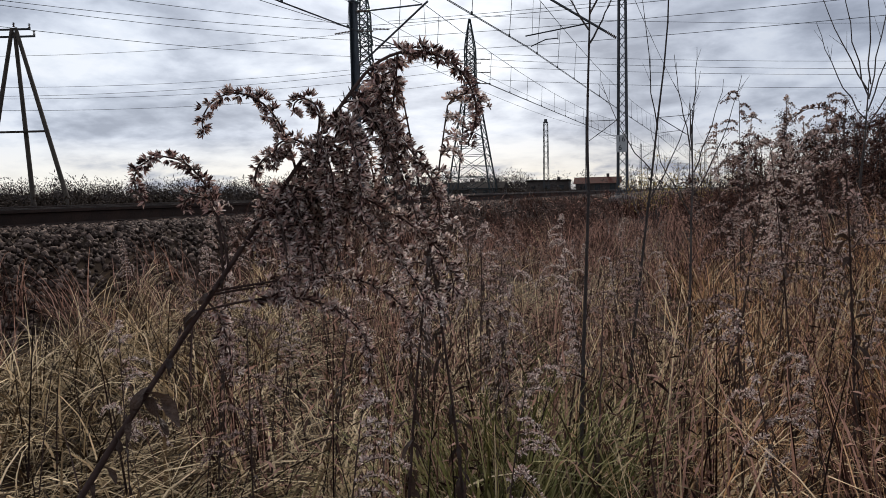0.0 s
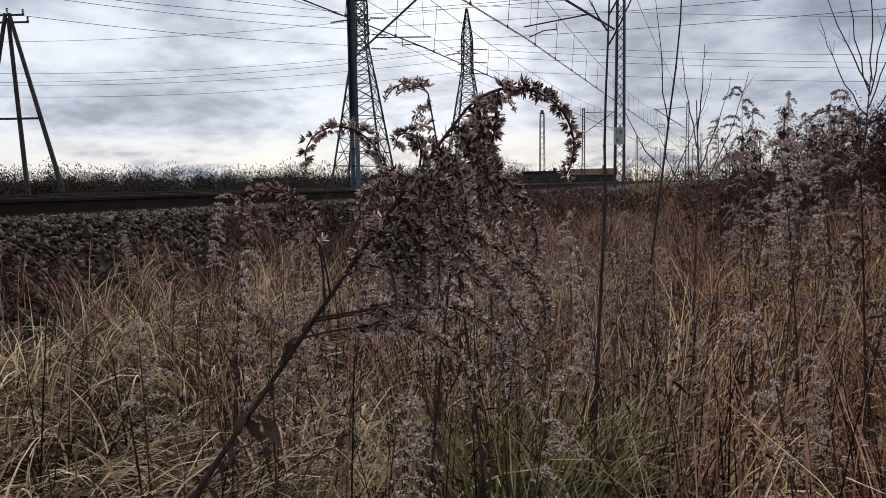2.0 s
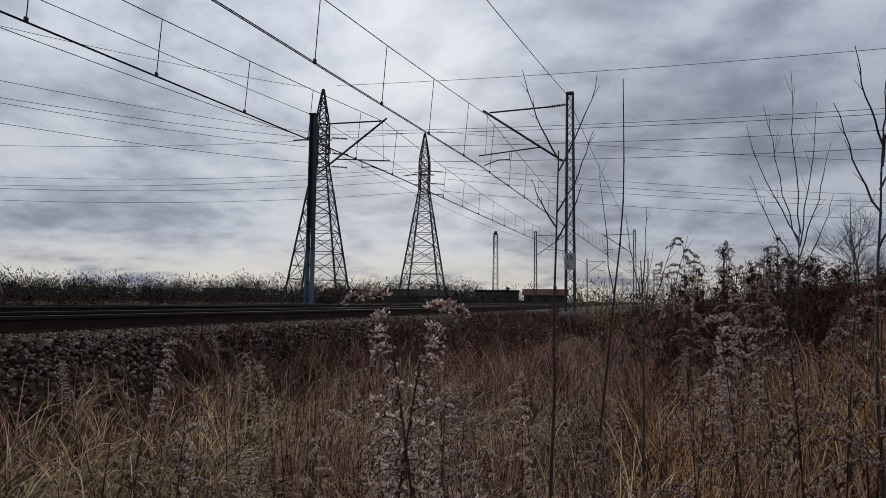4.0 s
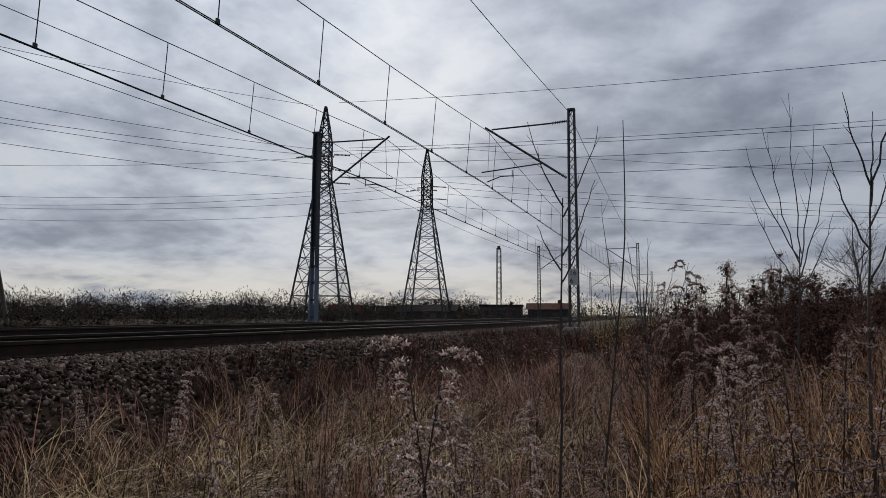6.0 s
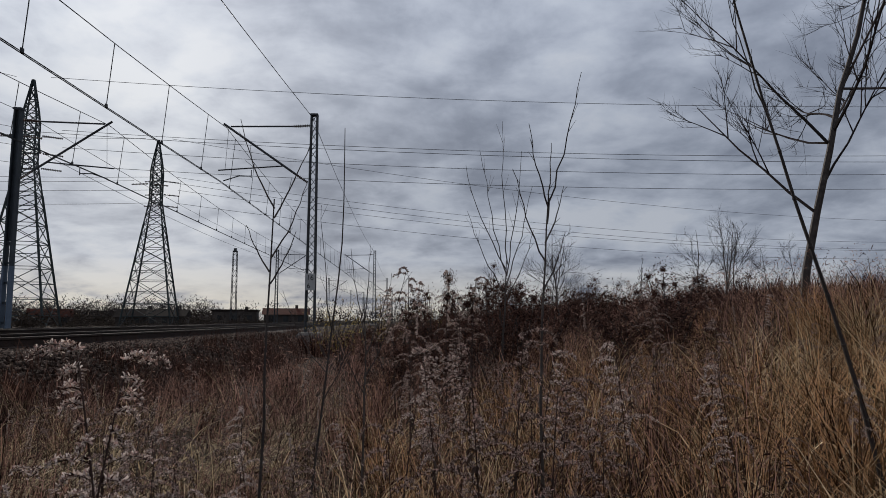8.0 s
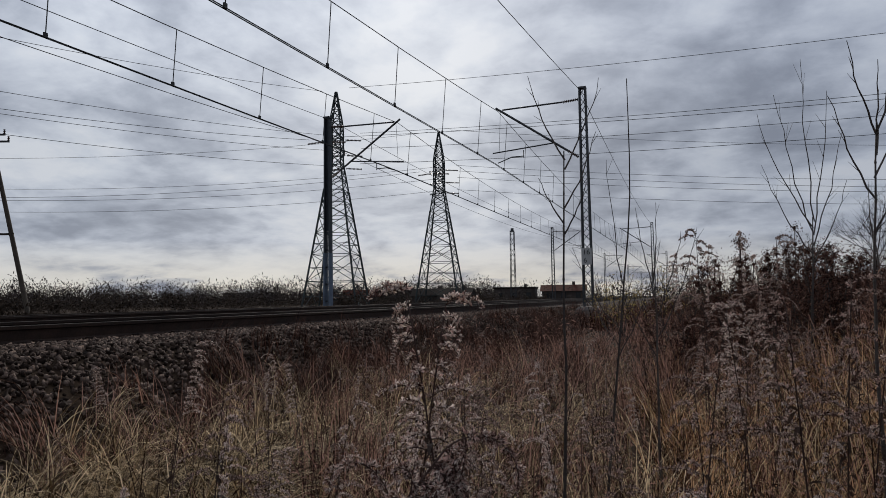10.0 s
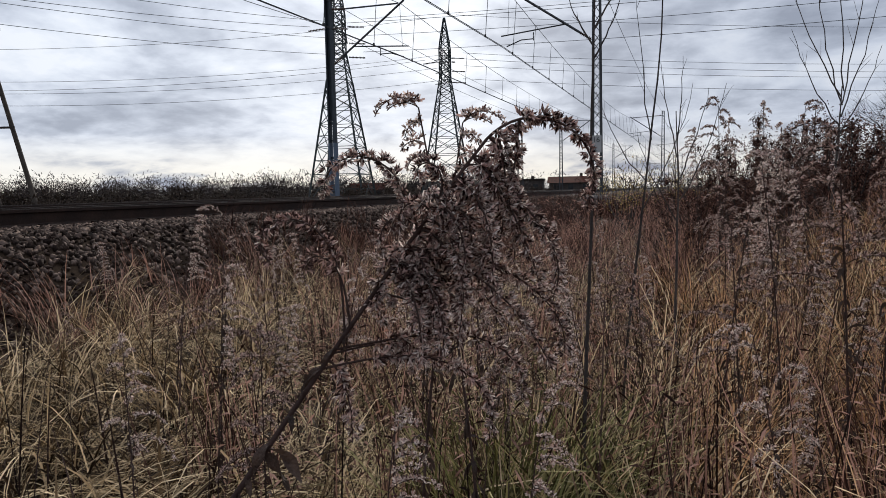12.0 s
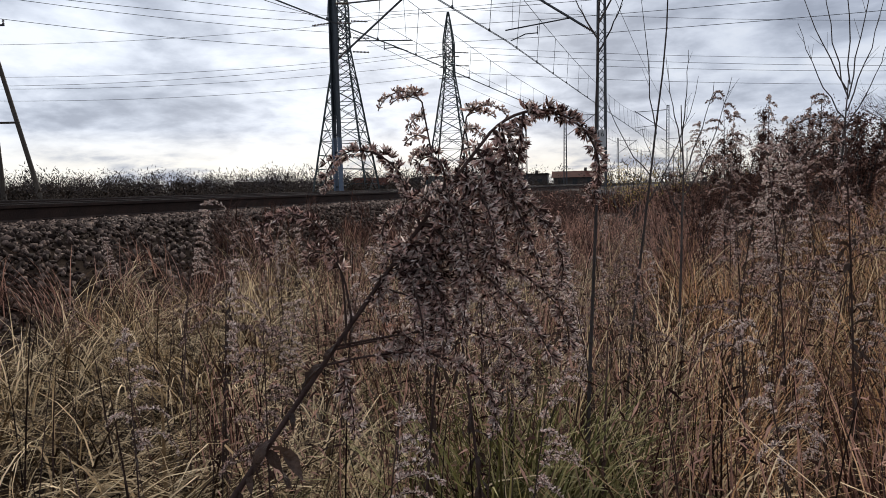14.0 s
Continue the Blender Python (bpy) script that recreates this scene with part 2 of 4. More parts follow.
class Mesh:
    """Collects vertices and faces for one mesh."""

    def __init__(self):
        self.v, self.f = [], []

    def add(self, verts, faces):
        k = len(self.v)
        self.v.extend(tuple(p) for p in verts)
        self.f.extend(tuple(i + k for i in fc) for fc in faces)

    def tube(self, pts, radii, n=6, cap=True):
        pts = [Vector(p) for p in pts]
        if not hasattr(radii, "__len__"):
            radii = [radii] * len(pts)
        verts, side = [], None
        for i, p in enumerate(pts):
            d = (pts[min(i + 1, len(pts) - 1)] - pts[max(i - 1, 0)])
            d = d.normalized() if d.length > 1e-9 else Vector((0, 0, 1))
            if side is None:
                side = d.orthogonal().normalized()
            side = (side - d * side.dot(d))
            side = side.normalized() if side.length > 1e-6 else d.orthogonal().normalized()
            o = d.cross(side)
            for j in range(n):
                a = 2 * math.pi * j / n
                verts.append(p + (side * math.cos(a) + o * math.sin(a)) * radii[i])
        faces = [(i * n + j, i * n + (j + 1) % n, (i + 1) * n + (j + 1) % n, (i + 1) * n + j) for i in range(len(pts) - 1) for j in range(n)]
        if cap:
            faces += [tuple(range(n - 1, -1, -1)), tuple(range((len(pts) - 1) * n, len(pts) * n))]
        self.add(verts, faces)

    def beam(self, a, b, wd, ht=None, upv=(0, 0, 1)):
        """A square bar from a to b."""
        a, b = Vector(a), Vector(b)
        d = (b - a).normalized()
        s = d.cross(Vector(upv))
        s = s.normalized() if s.length > 1e-4 else d.orthogonal().normalized()
        u = s.cross(d)
        s, u = s * wd / 2, u * (ht or wd) / 2
        vs = [p + i * s + j * u for p in (a, b) for i, j in ((-1, -1), (1, -1), (1, 1), (-1, 1))]
        self.add(vs, [(3, 2, 1, 0), (4, 5, 6, 7), (0, 1, 5, 4), (1, 2, 6, 5), (2, 3, 7, 6), (3, 0, 4, 7)])

    def box(self, x0, x1, y0, y1, z0, z1):
        vs = [(x, y, z) for z in (z0, z1) for x, y in ((x0, y0), (x1, y0), (x1, y1), (x0, y1))]
        self.add(vs, [(3, 2, 1, 0), (4, 5, 6, 7), (0, 1, 5, 4), (1, 2, 6, 5), (2, 3, 7, 6), (3, 0, 4, 7)])

    def ring_solid(self, rings, n):
        """Closed solid from rings of n points each."""
        vs = [p for r in rings for p in r]
        m = len(rings)
        fs = [(i * n + j, i * n + (j + 1) % n, (i + 1) * n + (j + 1) % n, (i + 1) * n + j) for i in range(m - 1) for j in range(n)]
        fs += [tuple(range(n - 1, -1, -1)), tuple(range((m - 1) * n, m * n))]
        self.add(vs, fs)

    def data(self, name, mat, smooth=False):
        me = bpy.data.meshes.new(name)
        me.from_pydata(self.v, [], self.f)
        me.materials.append(mat)
        if smooth:
            me.polygons.foreach_set("use_smooth", [True] * len(me.polygons))
        me.update()
        return me


def thing(name, label, category, group="", at=(0, 0, 0)):
    ob = new(name)
    ob.empty_display_size = 0.05
    ob.location = at
    return tagged(ob, label, category, group)


def part(name, mesh, mat, parent, label="", smooth=False, kind=""):
    ob = new(name, mesh.data(name, mat, smooth) if isinstance(mesh, Mesh) else mesh)
    ob.parent = parent
    return tagged(ob, label, kind=kind)


def solid(name, mesh, mat, label, category="", group="", kind="", smooth=False):
    return tagged(new(name, mesh.data(name, mat, smooth)), label, category, group, kind)


def raw_mesh(name, verts, faces, mat):
    """Mesh from numpy arrays: verts (n,3), faces (m,3 or 4)."""
    me = bpy.data.meshes.new(name)
    k = faces.shape[1]
    me.vertices.add(len(verts))
    me.vertices.foreach_set("co", np.asarray(verts, np.float32).ravel())
    me.loops.add(faces.size)
    me.loops.foreach_set("vertex_index", np.asarray(faces, np.int32).ravel())
    me.polygons.add(len(faces))
    me.polygons.foreach_set("loop_start", np.arange(0, faces.size, k, dtype=np.int32))
    me.polygons.foreach_set("loop_total", np.full(len(faces), k, np.int32))
    me.materials.append(mat)
    me.update(calc_edges=True)
    me.validate()
    return me


# ---------------------------------------------------------------- lie of the land


def curve_off(y):
    """Sideways offset of the gently curving railway at y."""
    y = np.asarray(y, float)
    d = 24.5 - np.minimum(y, 24.5)
    d = np.minimum(d, 90)
    return -0.03 * d - 0.0005 * d * d * (d < 60) - 0.0005 * 3600 * (d >= 60) + 0.008 * (np.maximum(y, 24.5) - 24.5)


def smooth(a, b, x):
    t = np.clip((np.asarray(x, float) - a) / (b - a), 0, 1)
    return t * t * (3 - 2 * t)


def ground_z(x, y):
    x, y = np.asarray(x, float), np.asarray(y, float)
    xr = x - curve_off(y)
    base = -0.70 + 0.05 * np.sin(x * 1.7 + y * 0.6) * np.cos(y * 0.9 - x * 0.4)
    bank = 0.5 * smooth(0.6, 2.4, x - 0.02 * y) + 0.6 * smooth(2.0, 5.5, x - 0.05 * y) + 0.9 * smooth(5.0, 16.0, x - 0.03 * y)
    bank = bank * smooth(170, 60, y)
    lift = -0.70 + 0.66 * smooth(0.0, 1.0, (-1.9 - xr) / 1.75)
    left = -0.12 - 0.75 * smooth(-13.6, -16.0, xr) - 0.6 * smooth(-16, -60, xr)
    z = np.where(xr > -1.9, base + bank, np.where(xr > -3.6, lift, left))
    return np.where((xr <= -1.9) & (xr > -3.6), lift + 0.0, z)


def axis_lines(lo, hi, near_lo, near_hi, step, growth=1.25):
    out = list(np.arange(near_lo, near_hi + 1e-6, step))
    s, p = step, near_hi
    while p < hi:
        s *= growth
        p = min(p + s, hi)
        out.append(p)
    s, p = step, near_lo
    while p > lo:
        s *= growth
        p = max(p - s, lo)
        out.insert(0, p)
    return np.array(out)


gx = axis_lines(-1600, 1600, -15, 8, 0.22)
gy = axis_lines(-600, 2400, -4, 26, 0.3)
GX, GY = np.meshgrid(gx, gy)
GZ = ground_z(GX, GY)
nx, ny = len(gx), len(gy)
idx = np.arange(nx * ny).reshape(ny, nx)
quads = np.stack([idx[:-1, :-1], idx[:-1, 1:], idx[1:, 1:], idx[1:, :-1]], -1).reshape(-1, 4)
ground = tagged(new("ground", raw_mesh("ground", np.stack([GX, GY, GZ], -1).reshape(-1, 3), quads, SOIL)),
                "dark soil with plant litter beside a railway", "ground", kind="structure")

# ---------------------------------------------------------------- railway
AX_NEAR, AX_FAR, RAIL_Z = -5.45, -10.35, 0.15


def along(y0, y1, step):
    return [y0 + i * step for i in range(int(round((y1 - y0) / step)) + 1)]


def strip(prof, ys, x0):
    """A profile of (x, z) pairs swept along the curving line at x0."""
    n = len(prof)
    vs, fs = [], []
    for y in ys:
        o = x0 + float(curve_off(y))
        vs += [(o + px, y, pz) for px, pz in prof]
    for i in range(len(ys) - 1):
        for j in range(n):
            k = (j + 1) % n
            fs.append((i * n + j, i * n + k, (i + 1) * n + k, (i + 1) * n + j))
    m = Mesh()
    m.add(vs, fs)
    return m


TRACK_Y = along(-40, 60, 2.0) + along(65, 400, 5.0)
bed = strip([(-4.0, -0.14), (3.95, -0.14), (3.75, -0.035), (-3.8, -0.035)], TRACK_Y, -7.6)
solid("ballast_bed", bed, BALLAST_BED, "grey crushed-stone bed under the two tracks", "ballast", kind="structure")

foot = [(-0.07, -0.172), (0.07, -0.172), (0.07, -0.158), (0.012, -0.14), (0.012, -0.045), (0.036, -0.034), (0.036, -0.006), (-0.036, -0.006), (-0.036, -0.034), (-0.012, -0.045), (-0.012, -0.14), (-0.07, -0.158)]
head = [(-0.033, -0.006), (0.033, -0.006), (0.029, 0.0), (-0.029, 0.0)]
for ax in (AX_NEAR, AX_FAR):
    for s in (-0.7535, 0.7535):
        rail = thing("rail", "rusty brown steel railway rail with a worn head", "rail", "rails of the two tracks")
        part("rail_web", strip([(a, b + RAIL_Z) for a, b in foot], TRACK_Y, ax + s), RUST, rail)
        part("rail_head", strip([(a, b + RAIL_Z) for a, b in head], TRACK_Y, ax + s), RAILTOP, rail, "worn shiny running surface")

sl = Mesh()
sl.ring_solid([[(x, y, z) for y, z in ((-0.14, -0.2), (0.14, -0.2), (0.115, zt), (-0.115, zt))] for x, zt in ((-1.28, -0.03), (-0.9, 0.0), (-0.45, 0.0), (-0.3, -0.035), (0.3, -0.035), (0.45, 0.0), (0.9, 0.0), (1.28, -0.03))], 4)
SLEEPER = sl.data("sleeper", CONCRETE)
clip = Mesh()
clip.box(-0.02, 0.02, -0.05, 0.05, -0.002, 0.03)
CLIP = clip.data("rail_clip", RUST)
for ax, y1 in ((AX_NEAR, 60), (AX_FAR, 50)):
    y = -12.0
    while y < y1:
        s = new("sleeper", SLEEPER)
        s.location = (ax + float(curve_off(y)), y, RAIL_Z - 0.173)
        tagged(s, "grey concrete railway sleeper half sunk in ballast", "sleeper", "sleepers under the tracks")
        if ax == AX_NEAR and y < 26:
            for cx in (-0.86, -0.645, 0.645, 0.86):
                c = new("rail_clip", CLIP)
                c.parent, c.location = s, (cx, 0, 0)
        y += 0.6


def stone_field(name, count, y0, y1, x0, x1, size, seed, label):
    """Many angular stones lying on the slope."""
    r = np.random.default_rng(seed)
    base = np.array([(-1, -1, -.6), (1, -1, -.6), (1, 1, -.6), (-1, 1, -.6), (-.7, -.8, .7), (.8, -.6, .6), (.6, .8, .75), (-.75, .6, .55)], float)
    fcs = np.array([(3, 2, 1, 0), (4, 5, 6, 7), (0, 1, 5, 4), (1, 2, 6, 5), (2, 3, 7, 6), (3, 0, 4, 7)])
    y = y0 + (y1 - y0) * r.random(count) ** 1.4
    xr = x0 + (x1 - x0) * r.random(count)
    x = xr + curve_off(y)
    z = np.where(xr < -3.6, -0.04, ground_z(x, y)) + 0.012
    s = size * (0.55 + 0.9 * r.random((count, 1, 1)))
    v = base[None] * (1 + 0.35 * (r.random((count, 8, 3)) - 0.5)) * s * np.stack([np.ones(count), 0.6 + .4 * r.random(count), 0.45 + .4 * r.random(count)], -1)[:, None, :]
    q = r.normal(size=(count, 4))
    q /= np.linalg.norm(q, axis=1, keepdims=True)
    a, b, c, d = q.T
    R = np.stack([1 - 2 * (c * c + d * d), 2 * (b * c - a * d), 2 * (b * d + a * c), 2 * (b * c + a * d), 1 - 2 * (b * b + d * d), 2 * (c * d - a * b), 2 * (b * d - a * c), 2 * (c * d + a * b), 1 - 2 * (b * b + c * c)], -1).reshape(-1, 3, 3)
    v = np.einsum("nij,nkj->nki", R, v) + np.stack([x, y, z], -1)[:, None, :]
    f = (fcs[None] + 8 * np.arange(count)[:, None, None]).reshape(-1, 4)
    return tagged(new(name, raw_mesh(name, v.reshape(-1, 3), f, STONE)), label, "gravel", kind="stuff")


stone_field("ballast_gravel", 38000, -1, 24, -4.5, -1.75, 0.021, 3, "grey-brown crushed ballast stones on the track shoulder")
stone_field("far_ballast_gravel", 5000, -1, 45, -8.5, -4.4, 0.022, 4, "grey-brown crushed ballast stones between the sleepers")


def lattice(m, x0, y0, z0, z1, w0, w1, d0, d1, n, leg, bar):
    """Four-legged braced column between two heights, tapering from w0 x d0 to w1 x d1."""
    def corner(k, t):
        sx, sy = ((-1, -1), (1, -1), (1, 1), (-1, 1))[k]
        return Vector((x0 + sx * (w0 + (w1 - w0) * t) / 2, y0 + sy * (d0 + (d1 - d0) * t) / 2, z0 + (z1 - z0) * t))
    for k in range(4):
        m.beam(corner(k, 0), corner(k, 1), leg)
    for i in range(n):
        a, b = i / n, (i + 1) / n
        for k in range(4):
            j = (k + 1) % 4
            p, q = (corner(k, a), corner(j, b)) if (i + k) % 2 else (corner(j, a), corner(k, b))
            m.beam(p, q, bar)
    return corner


def insulator(m, a, b, r=0.06, n=5):
    """A string of ceramic sheds between two points."""
    a, b = Vector(a), Vector(b)
    pts, rad = [], []
    for i in range(n):
        for t, rr in ((0.05, .35), (0.35, 1.0), (0.5, 1.0), (0.85, .35)):
            pts.append(a.lerp(b, (i + t) / n))
            rad.append(r * rr)
    m.tube(pts, rad, 8)


def catenary_mast(name, x, y, side, style, label, top=8.0):
    """Overhead-line mast with a tube cantilever; side: +1 reaches to larger x."""
    t = thing(name, label, "mast", "overhead line masts", at=(x, y, 0))
    gz = float(ground_z(x, y)) - 0.25
    fd = Mesh()
    fd.ring_solid([[(sx * a, sy * a, z) for sx, sy in ((-1, -1), (1, -1), (1, 1), (-1, 1))] for a, z in ((0.45, gz - 0.3), (0.42, -0.12), (0.33, -0.02))], 4)
    part("foundation", fd, CONCRETE, t, "grey concrete foundation block")
    m, p2 = Mesh(), Mesh()
    if style == "lattice":
        lattice(m, 0, 0, -0.02, top, 0.32, 0.21, 0.28, 0.18, 24, 0.05, 0.022)
        m.box(-0.14, 0.14, -0.13, 0.13, top - 0.02, top + 0.04)
    else:
        for s in (-1, 1):
            m.beam((s * 0.12, 0, -0.02), (s * 0.09, 0, top), 0.05, 0.28, (0, 1, 0))
        m.beam((0, 0, 3.2), (0, 0, top), 0.2, 0.03, (0, 1, 0))
        for i in range(5):
            m.beam((0, -0.06, 0.3 + i * 0.7), (0, 0.06, 0.3 + i * 0.7), 0.22, 0.08)
        m.box(-0.15, 0.15, -0.16, 0.16, top - 0.03, top + 0.03)
        # legs are a lighter blue-grey up to 2.3 m
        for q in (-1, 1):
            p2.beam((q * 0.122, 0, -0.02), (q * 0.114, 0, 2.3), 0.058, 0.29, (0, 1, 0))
        part("painted_base", p2, BLUEBASE, t, "lighter blue-grey lower legs")
    part("mast_column", m, GALV if style == "lattice" else BLUEPAINT, t)
    # cantilever: top tie, diagonal strut, registration arm
    s = side
    tip, low = Vector((s * 3.12, 0, 7.48)), Vector((s * 0.2, 0, 5.45))
    c = Mesh()
    c.tube([(s * 0.75, 0, 7.56), tip + Vector((-s * 0.08, 0, 0.03))], 0.032, 8)
    c.tube([low + (tip - low) * 0.13, tip + (tip - low).normalized() * 0.22], 0.042, 8)
    part("cantilever", c, DARKSTEEL, t, "dark steel tube cantilever")
    ins = Mesh()
    insulator(ins, (s * 0.16, 0, 7.60), (s * 0.75, 0, 7.56), 0.06, 9)
    part("insulator", ins, CERAMIC, t, "brown ribbed ceramic insulator")
    ins = Mesh()
    insulator(ins, low, low + (tip - low) * 0.13, 0.06, 7)
    part("insulator", ins, CERAMIC, t, "brown ribbed ceramic insulator")
    r = Mesh()
    ka = low + (tip - low) * 0.30
    r.tube([ka, (s * 3.45, 0, 5.86)], 0.024, 6)
    r.tube([(s * 2.25, 0, 5.89), (s * 2.25, 0, 5.60)], 0.018, 6)
    r.tube([(s * 2.25, 0, 5.66), (s * 2.7, 0, 5.66), (s * 3.25, 0, 5.47)], 0.02, 6)
    r.tube([tip, (s * 3.2, 0, 5.87)], 0.008, 4)
    part("registration_arm", r, DARKSTEEL, t)
    return t


SUPPORTS = (-25.0, 24.5, 74.0, 123.5, 173.0, 222.5)
XR, XL = -2.6, -13.2
for y in SUPPORTS[1:]:
    o = float(curve_off(y))
    catenary_mast("catenary_mast", XR + o, y, -1, "lattice", "grey lattice steel railway mast with overhead wire cantilever")
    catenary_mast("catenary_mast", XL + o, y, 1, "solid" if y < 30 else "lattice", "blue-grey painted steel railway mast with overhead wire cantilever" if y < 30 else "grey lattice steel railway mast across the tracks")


def letters(body, size, at, parent, name):
    cu = bpy.data.curves.new(name, "FONT")
    cu.body, cu.size, cu.align_x, cu.align_y, cu.extrude = body, size, "CENTER", "CENTER", 0.002
    tmp = bpy.data.objects.new(name, cu)
    me = bpy.data.meshes.new_from_object(tmp)
    bpy.data.objects.remove(tmp)
    me.transform(Matrix.Rotation(radians(90), 4, "X"))
    me.materials.clear()
    me.materials.append(SIGNBLACK)
    ob = new(name, me)
    ob.parent, ob.location = parent, at
    return ob


sign = thing("kilometre_sign", "white enamel railway distance plate with black figures", "sign", at=(-2.6, 24.29, 1.78))
sm = Mesh()
sm.box(-0.18, 0.18, -0.012, 0.012, -0.3, 0.3)
part("plate", sm, SIGNWHITE, sign)
letters("16", 0.26, (0.0, -0.016, 0.145), sign, "figures")
letters("6", 0.26, (-0.05, -0.016, -0.145), sign, "figures")


def line_wire(m, x0, spans, zs, sag, r, dx=0.0, zig=0.0, n=12, skew=0.0):
    """A wire over the supports, sagging between them."""
    pts = []
    for i in range(len(spans) - 1):
        a, b = spans[i], spans[i + 1]
        for k in range(n if i < len(spans) - 2 else n + 1):
            t = k / n
            y = a + (b - a) * t
            zz = zig * ((-1) ** i * (1 - t) + (-1) ** (i + 1) * t) + (skew * (1 - t) if i == 0 else 0.0)
            pts.append((x0 + dx + zz + float(curve_off(a)) * (1 - t) + float(curve_off(b)) * t, y, zs - 4 * sag * t * (1 - t)))
    m.tube(pts, r, 5)


for x0, group in ((XR - 3.2, "near track"), (XL + 3.2, "far track")):
    ow = thing("overhead_line", "dark copper contact and carrying wires hung over the %s" % group, "overhead wire", "overhead lines")
    lift = 0.1 if x0 < -8 else 0.0
    for k, dx in enumerate((-0.025, 0.025)):
        m = Mesh()
        line_wire(m, x0, SUPPORTS, 5.46 + lift, 0.03, 0.012, dx, 0.18)
        part("contact_wire", m, WIRE, ow)
    m = Mesh()
    line_wire(m, x0, SUPPORTS, 7.46, 0.75, 0.012)
    part("carrying_wire", m, WIRE, ow)
    for i in range(len(SUPPORTS) - 1):
        a, b = SUPPORTS[i], SUPPORTS[i + 1]
        for k in range(15):
            t = (k + 0.4) / 15
            y = a + (b - a) * t
            x = x0 + float(curve_off(a)) * (1 - t) + float(curve_off(b)) * t
            zz = 0.18 * ((-1) ** i * (1 - t) + (-1) ** (i + 1) * t)
            m = Mesh()
            m.tube([(x, y, 7.46 - 3.0 * t * (1 - t)), (x + zz, y, 5.46 + lift)], 0.011, 4)
            m.box(x + zz - 0.02, x + zz + 0.02, y - 0.04, y + 0.04, 5.43 + lift, 5.53 + lift)
            part("dropper", m, WIRE, ow)
for x0, zt in ((XR - 0.1, 7.95), (XL + 0.12, 7.9), (XL - 0.25, 7.0)):
    m = Mesh()
    line_wire(m, x0, SUPPORTS, zt, 0.5, 0.011, skew=-1.2 if x0 > -5 else 0.0)
    solid("feeder_wire", m, WIRE, "dark feeder wire strung along the mast tops", "wire", "feeder wires")

# ---------------------------------------------------------------- pylons


def pylon(x, y, turn, top, base_w, label):
    """Lattice transmission tower with stub crossarms."""
    t = thing("pylon", label, "pylon", "lattice transmission pylons", at=(x, y, float(ground_z(x, y))))
    t.rotation_euler[2] = radians(turn)
    body, arms, ins = Mesh(), Mesh(), Mesh()
    zs = [0, 0.13, 0.25, 0.345, 0.42, 0.485, 0.54, 0.59, 0.63, 0.67, 0.71, 0.75, 0.79, 0.83, 0.87, 0.915, 0.96, 1.0]

    def half(u):
        if u < 0.67:
            return base_w / 2 + (0.98 - base_w / 2) * u / 0.67
        return 0.98 - 0.86 * max(0.0, u - 0.84) / 0.16
    c = lambda k, u: Vector((((-1, 1, 1, -1)[k]) * float(half(u)), ((-1, -1, 1, 1)[k]) * float(half(u)), top * u))
    for i in range(len(zs) - 1):
        a, b = zs[i], zs[i + 1]
        wleg = 0.24 if a < 0.5 else 0.17
        for k in range(4):
            j = (k + 1) % 4
            body.beam(c(k, a), c(k, b), wleg)
            body.beam(c(k, a), c(j, b), 0.10)
            body.beam(c(j, a), c(k, b), 0.10)
            body.beam(c(k, b), c(j, b), 0.10)
            if a < 0.3:
                mid = (c(k, b) + c(j, b)) / 2
                body.beam((c(k, a) + c(j, b)) / 2, (c(k, a) + c(k, b)) / 2, 0.1)
                body.beam((c(j, a) + c(k, b)) / 2, (c(j, a) + c(j, b)) / 2, 0.1)
    part("tower_body", body, GREENSTEEL, t)
    for u, ln, s in ((0.805, 3.4, 1), (0.735, 4.2, -1), (0.67, 3.8, 1)):
        for s2 in ((s,) if ln < 4 else (s, -s)):
            tip = Vector((0, s2 * (1.2 + ln), top * u))
            am = Mesh()
            for sx in (-1, 1):
                for dz in (0, 1.6):
                    am.beam((sx * 0.9, s2 * 0.9, top * u + dz), tip, 0.12)
                for q in (0.33, 0.66):
                    am.beam(Vector((sx * 0.9, s2 * 0.9, top * u)).lerp(tip, q), Vector((sx * 0.9, s2 * 0.9, top * u + 1.6)).lerp(tip, q), 0.08)
            part("crossarm", am, GREENSTEEL, t)
            for sx in (-1, 1):
                im = Mesh()
                insulator(im, tip + Vector((sx * 0.3, 0, 0)), tip + Vector((sx * 3.2, 0, -0.25)), 0.17, 12)
                part("insulator", im, CERAMIC, t, "horizontal insulator string")
    return t


pylon(-53.9, 100, 12, 37.2, 9.2, "tall green-grey lattice steel transmission pylon")
pylon(-46.2, 130, 8, 36.2, 9.0, "tall green-grey lattice steel transmission pylon")


def span(a, b, sag, r=0.036, n=24):
    m = Mesh()
    a, b = Vector(a), Vector(b)
    m.tube([a.lerp(b, i / n) - Vector((0, 0, 4 * sag * (i / n) * (1 - i / n))) for i in range(n + 1)], r, 5)
    solid("power_line", m, WIRE, "thin dark high-voltage conductor between pylons", "wire", "high-voltage conductors")


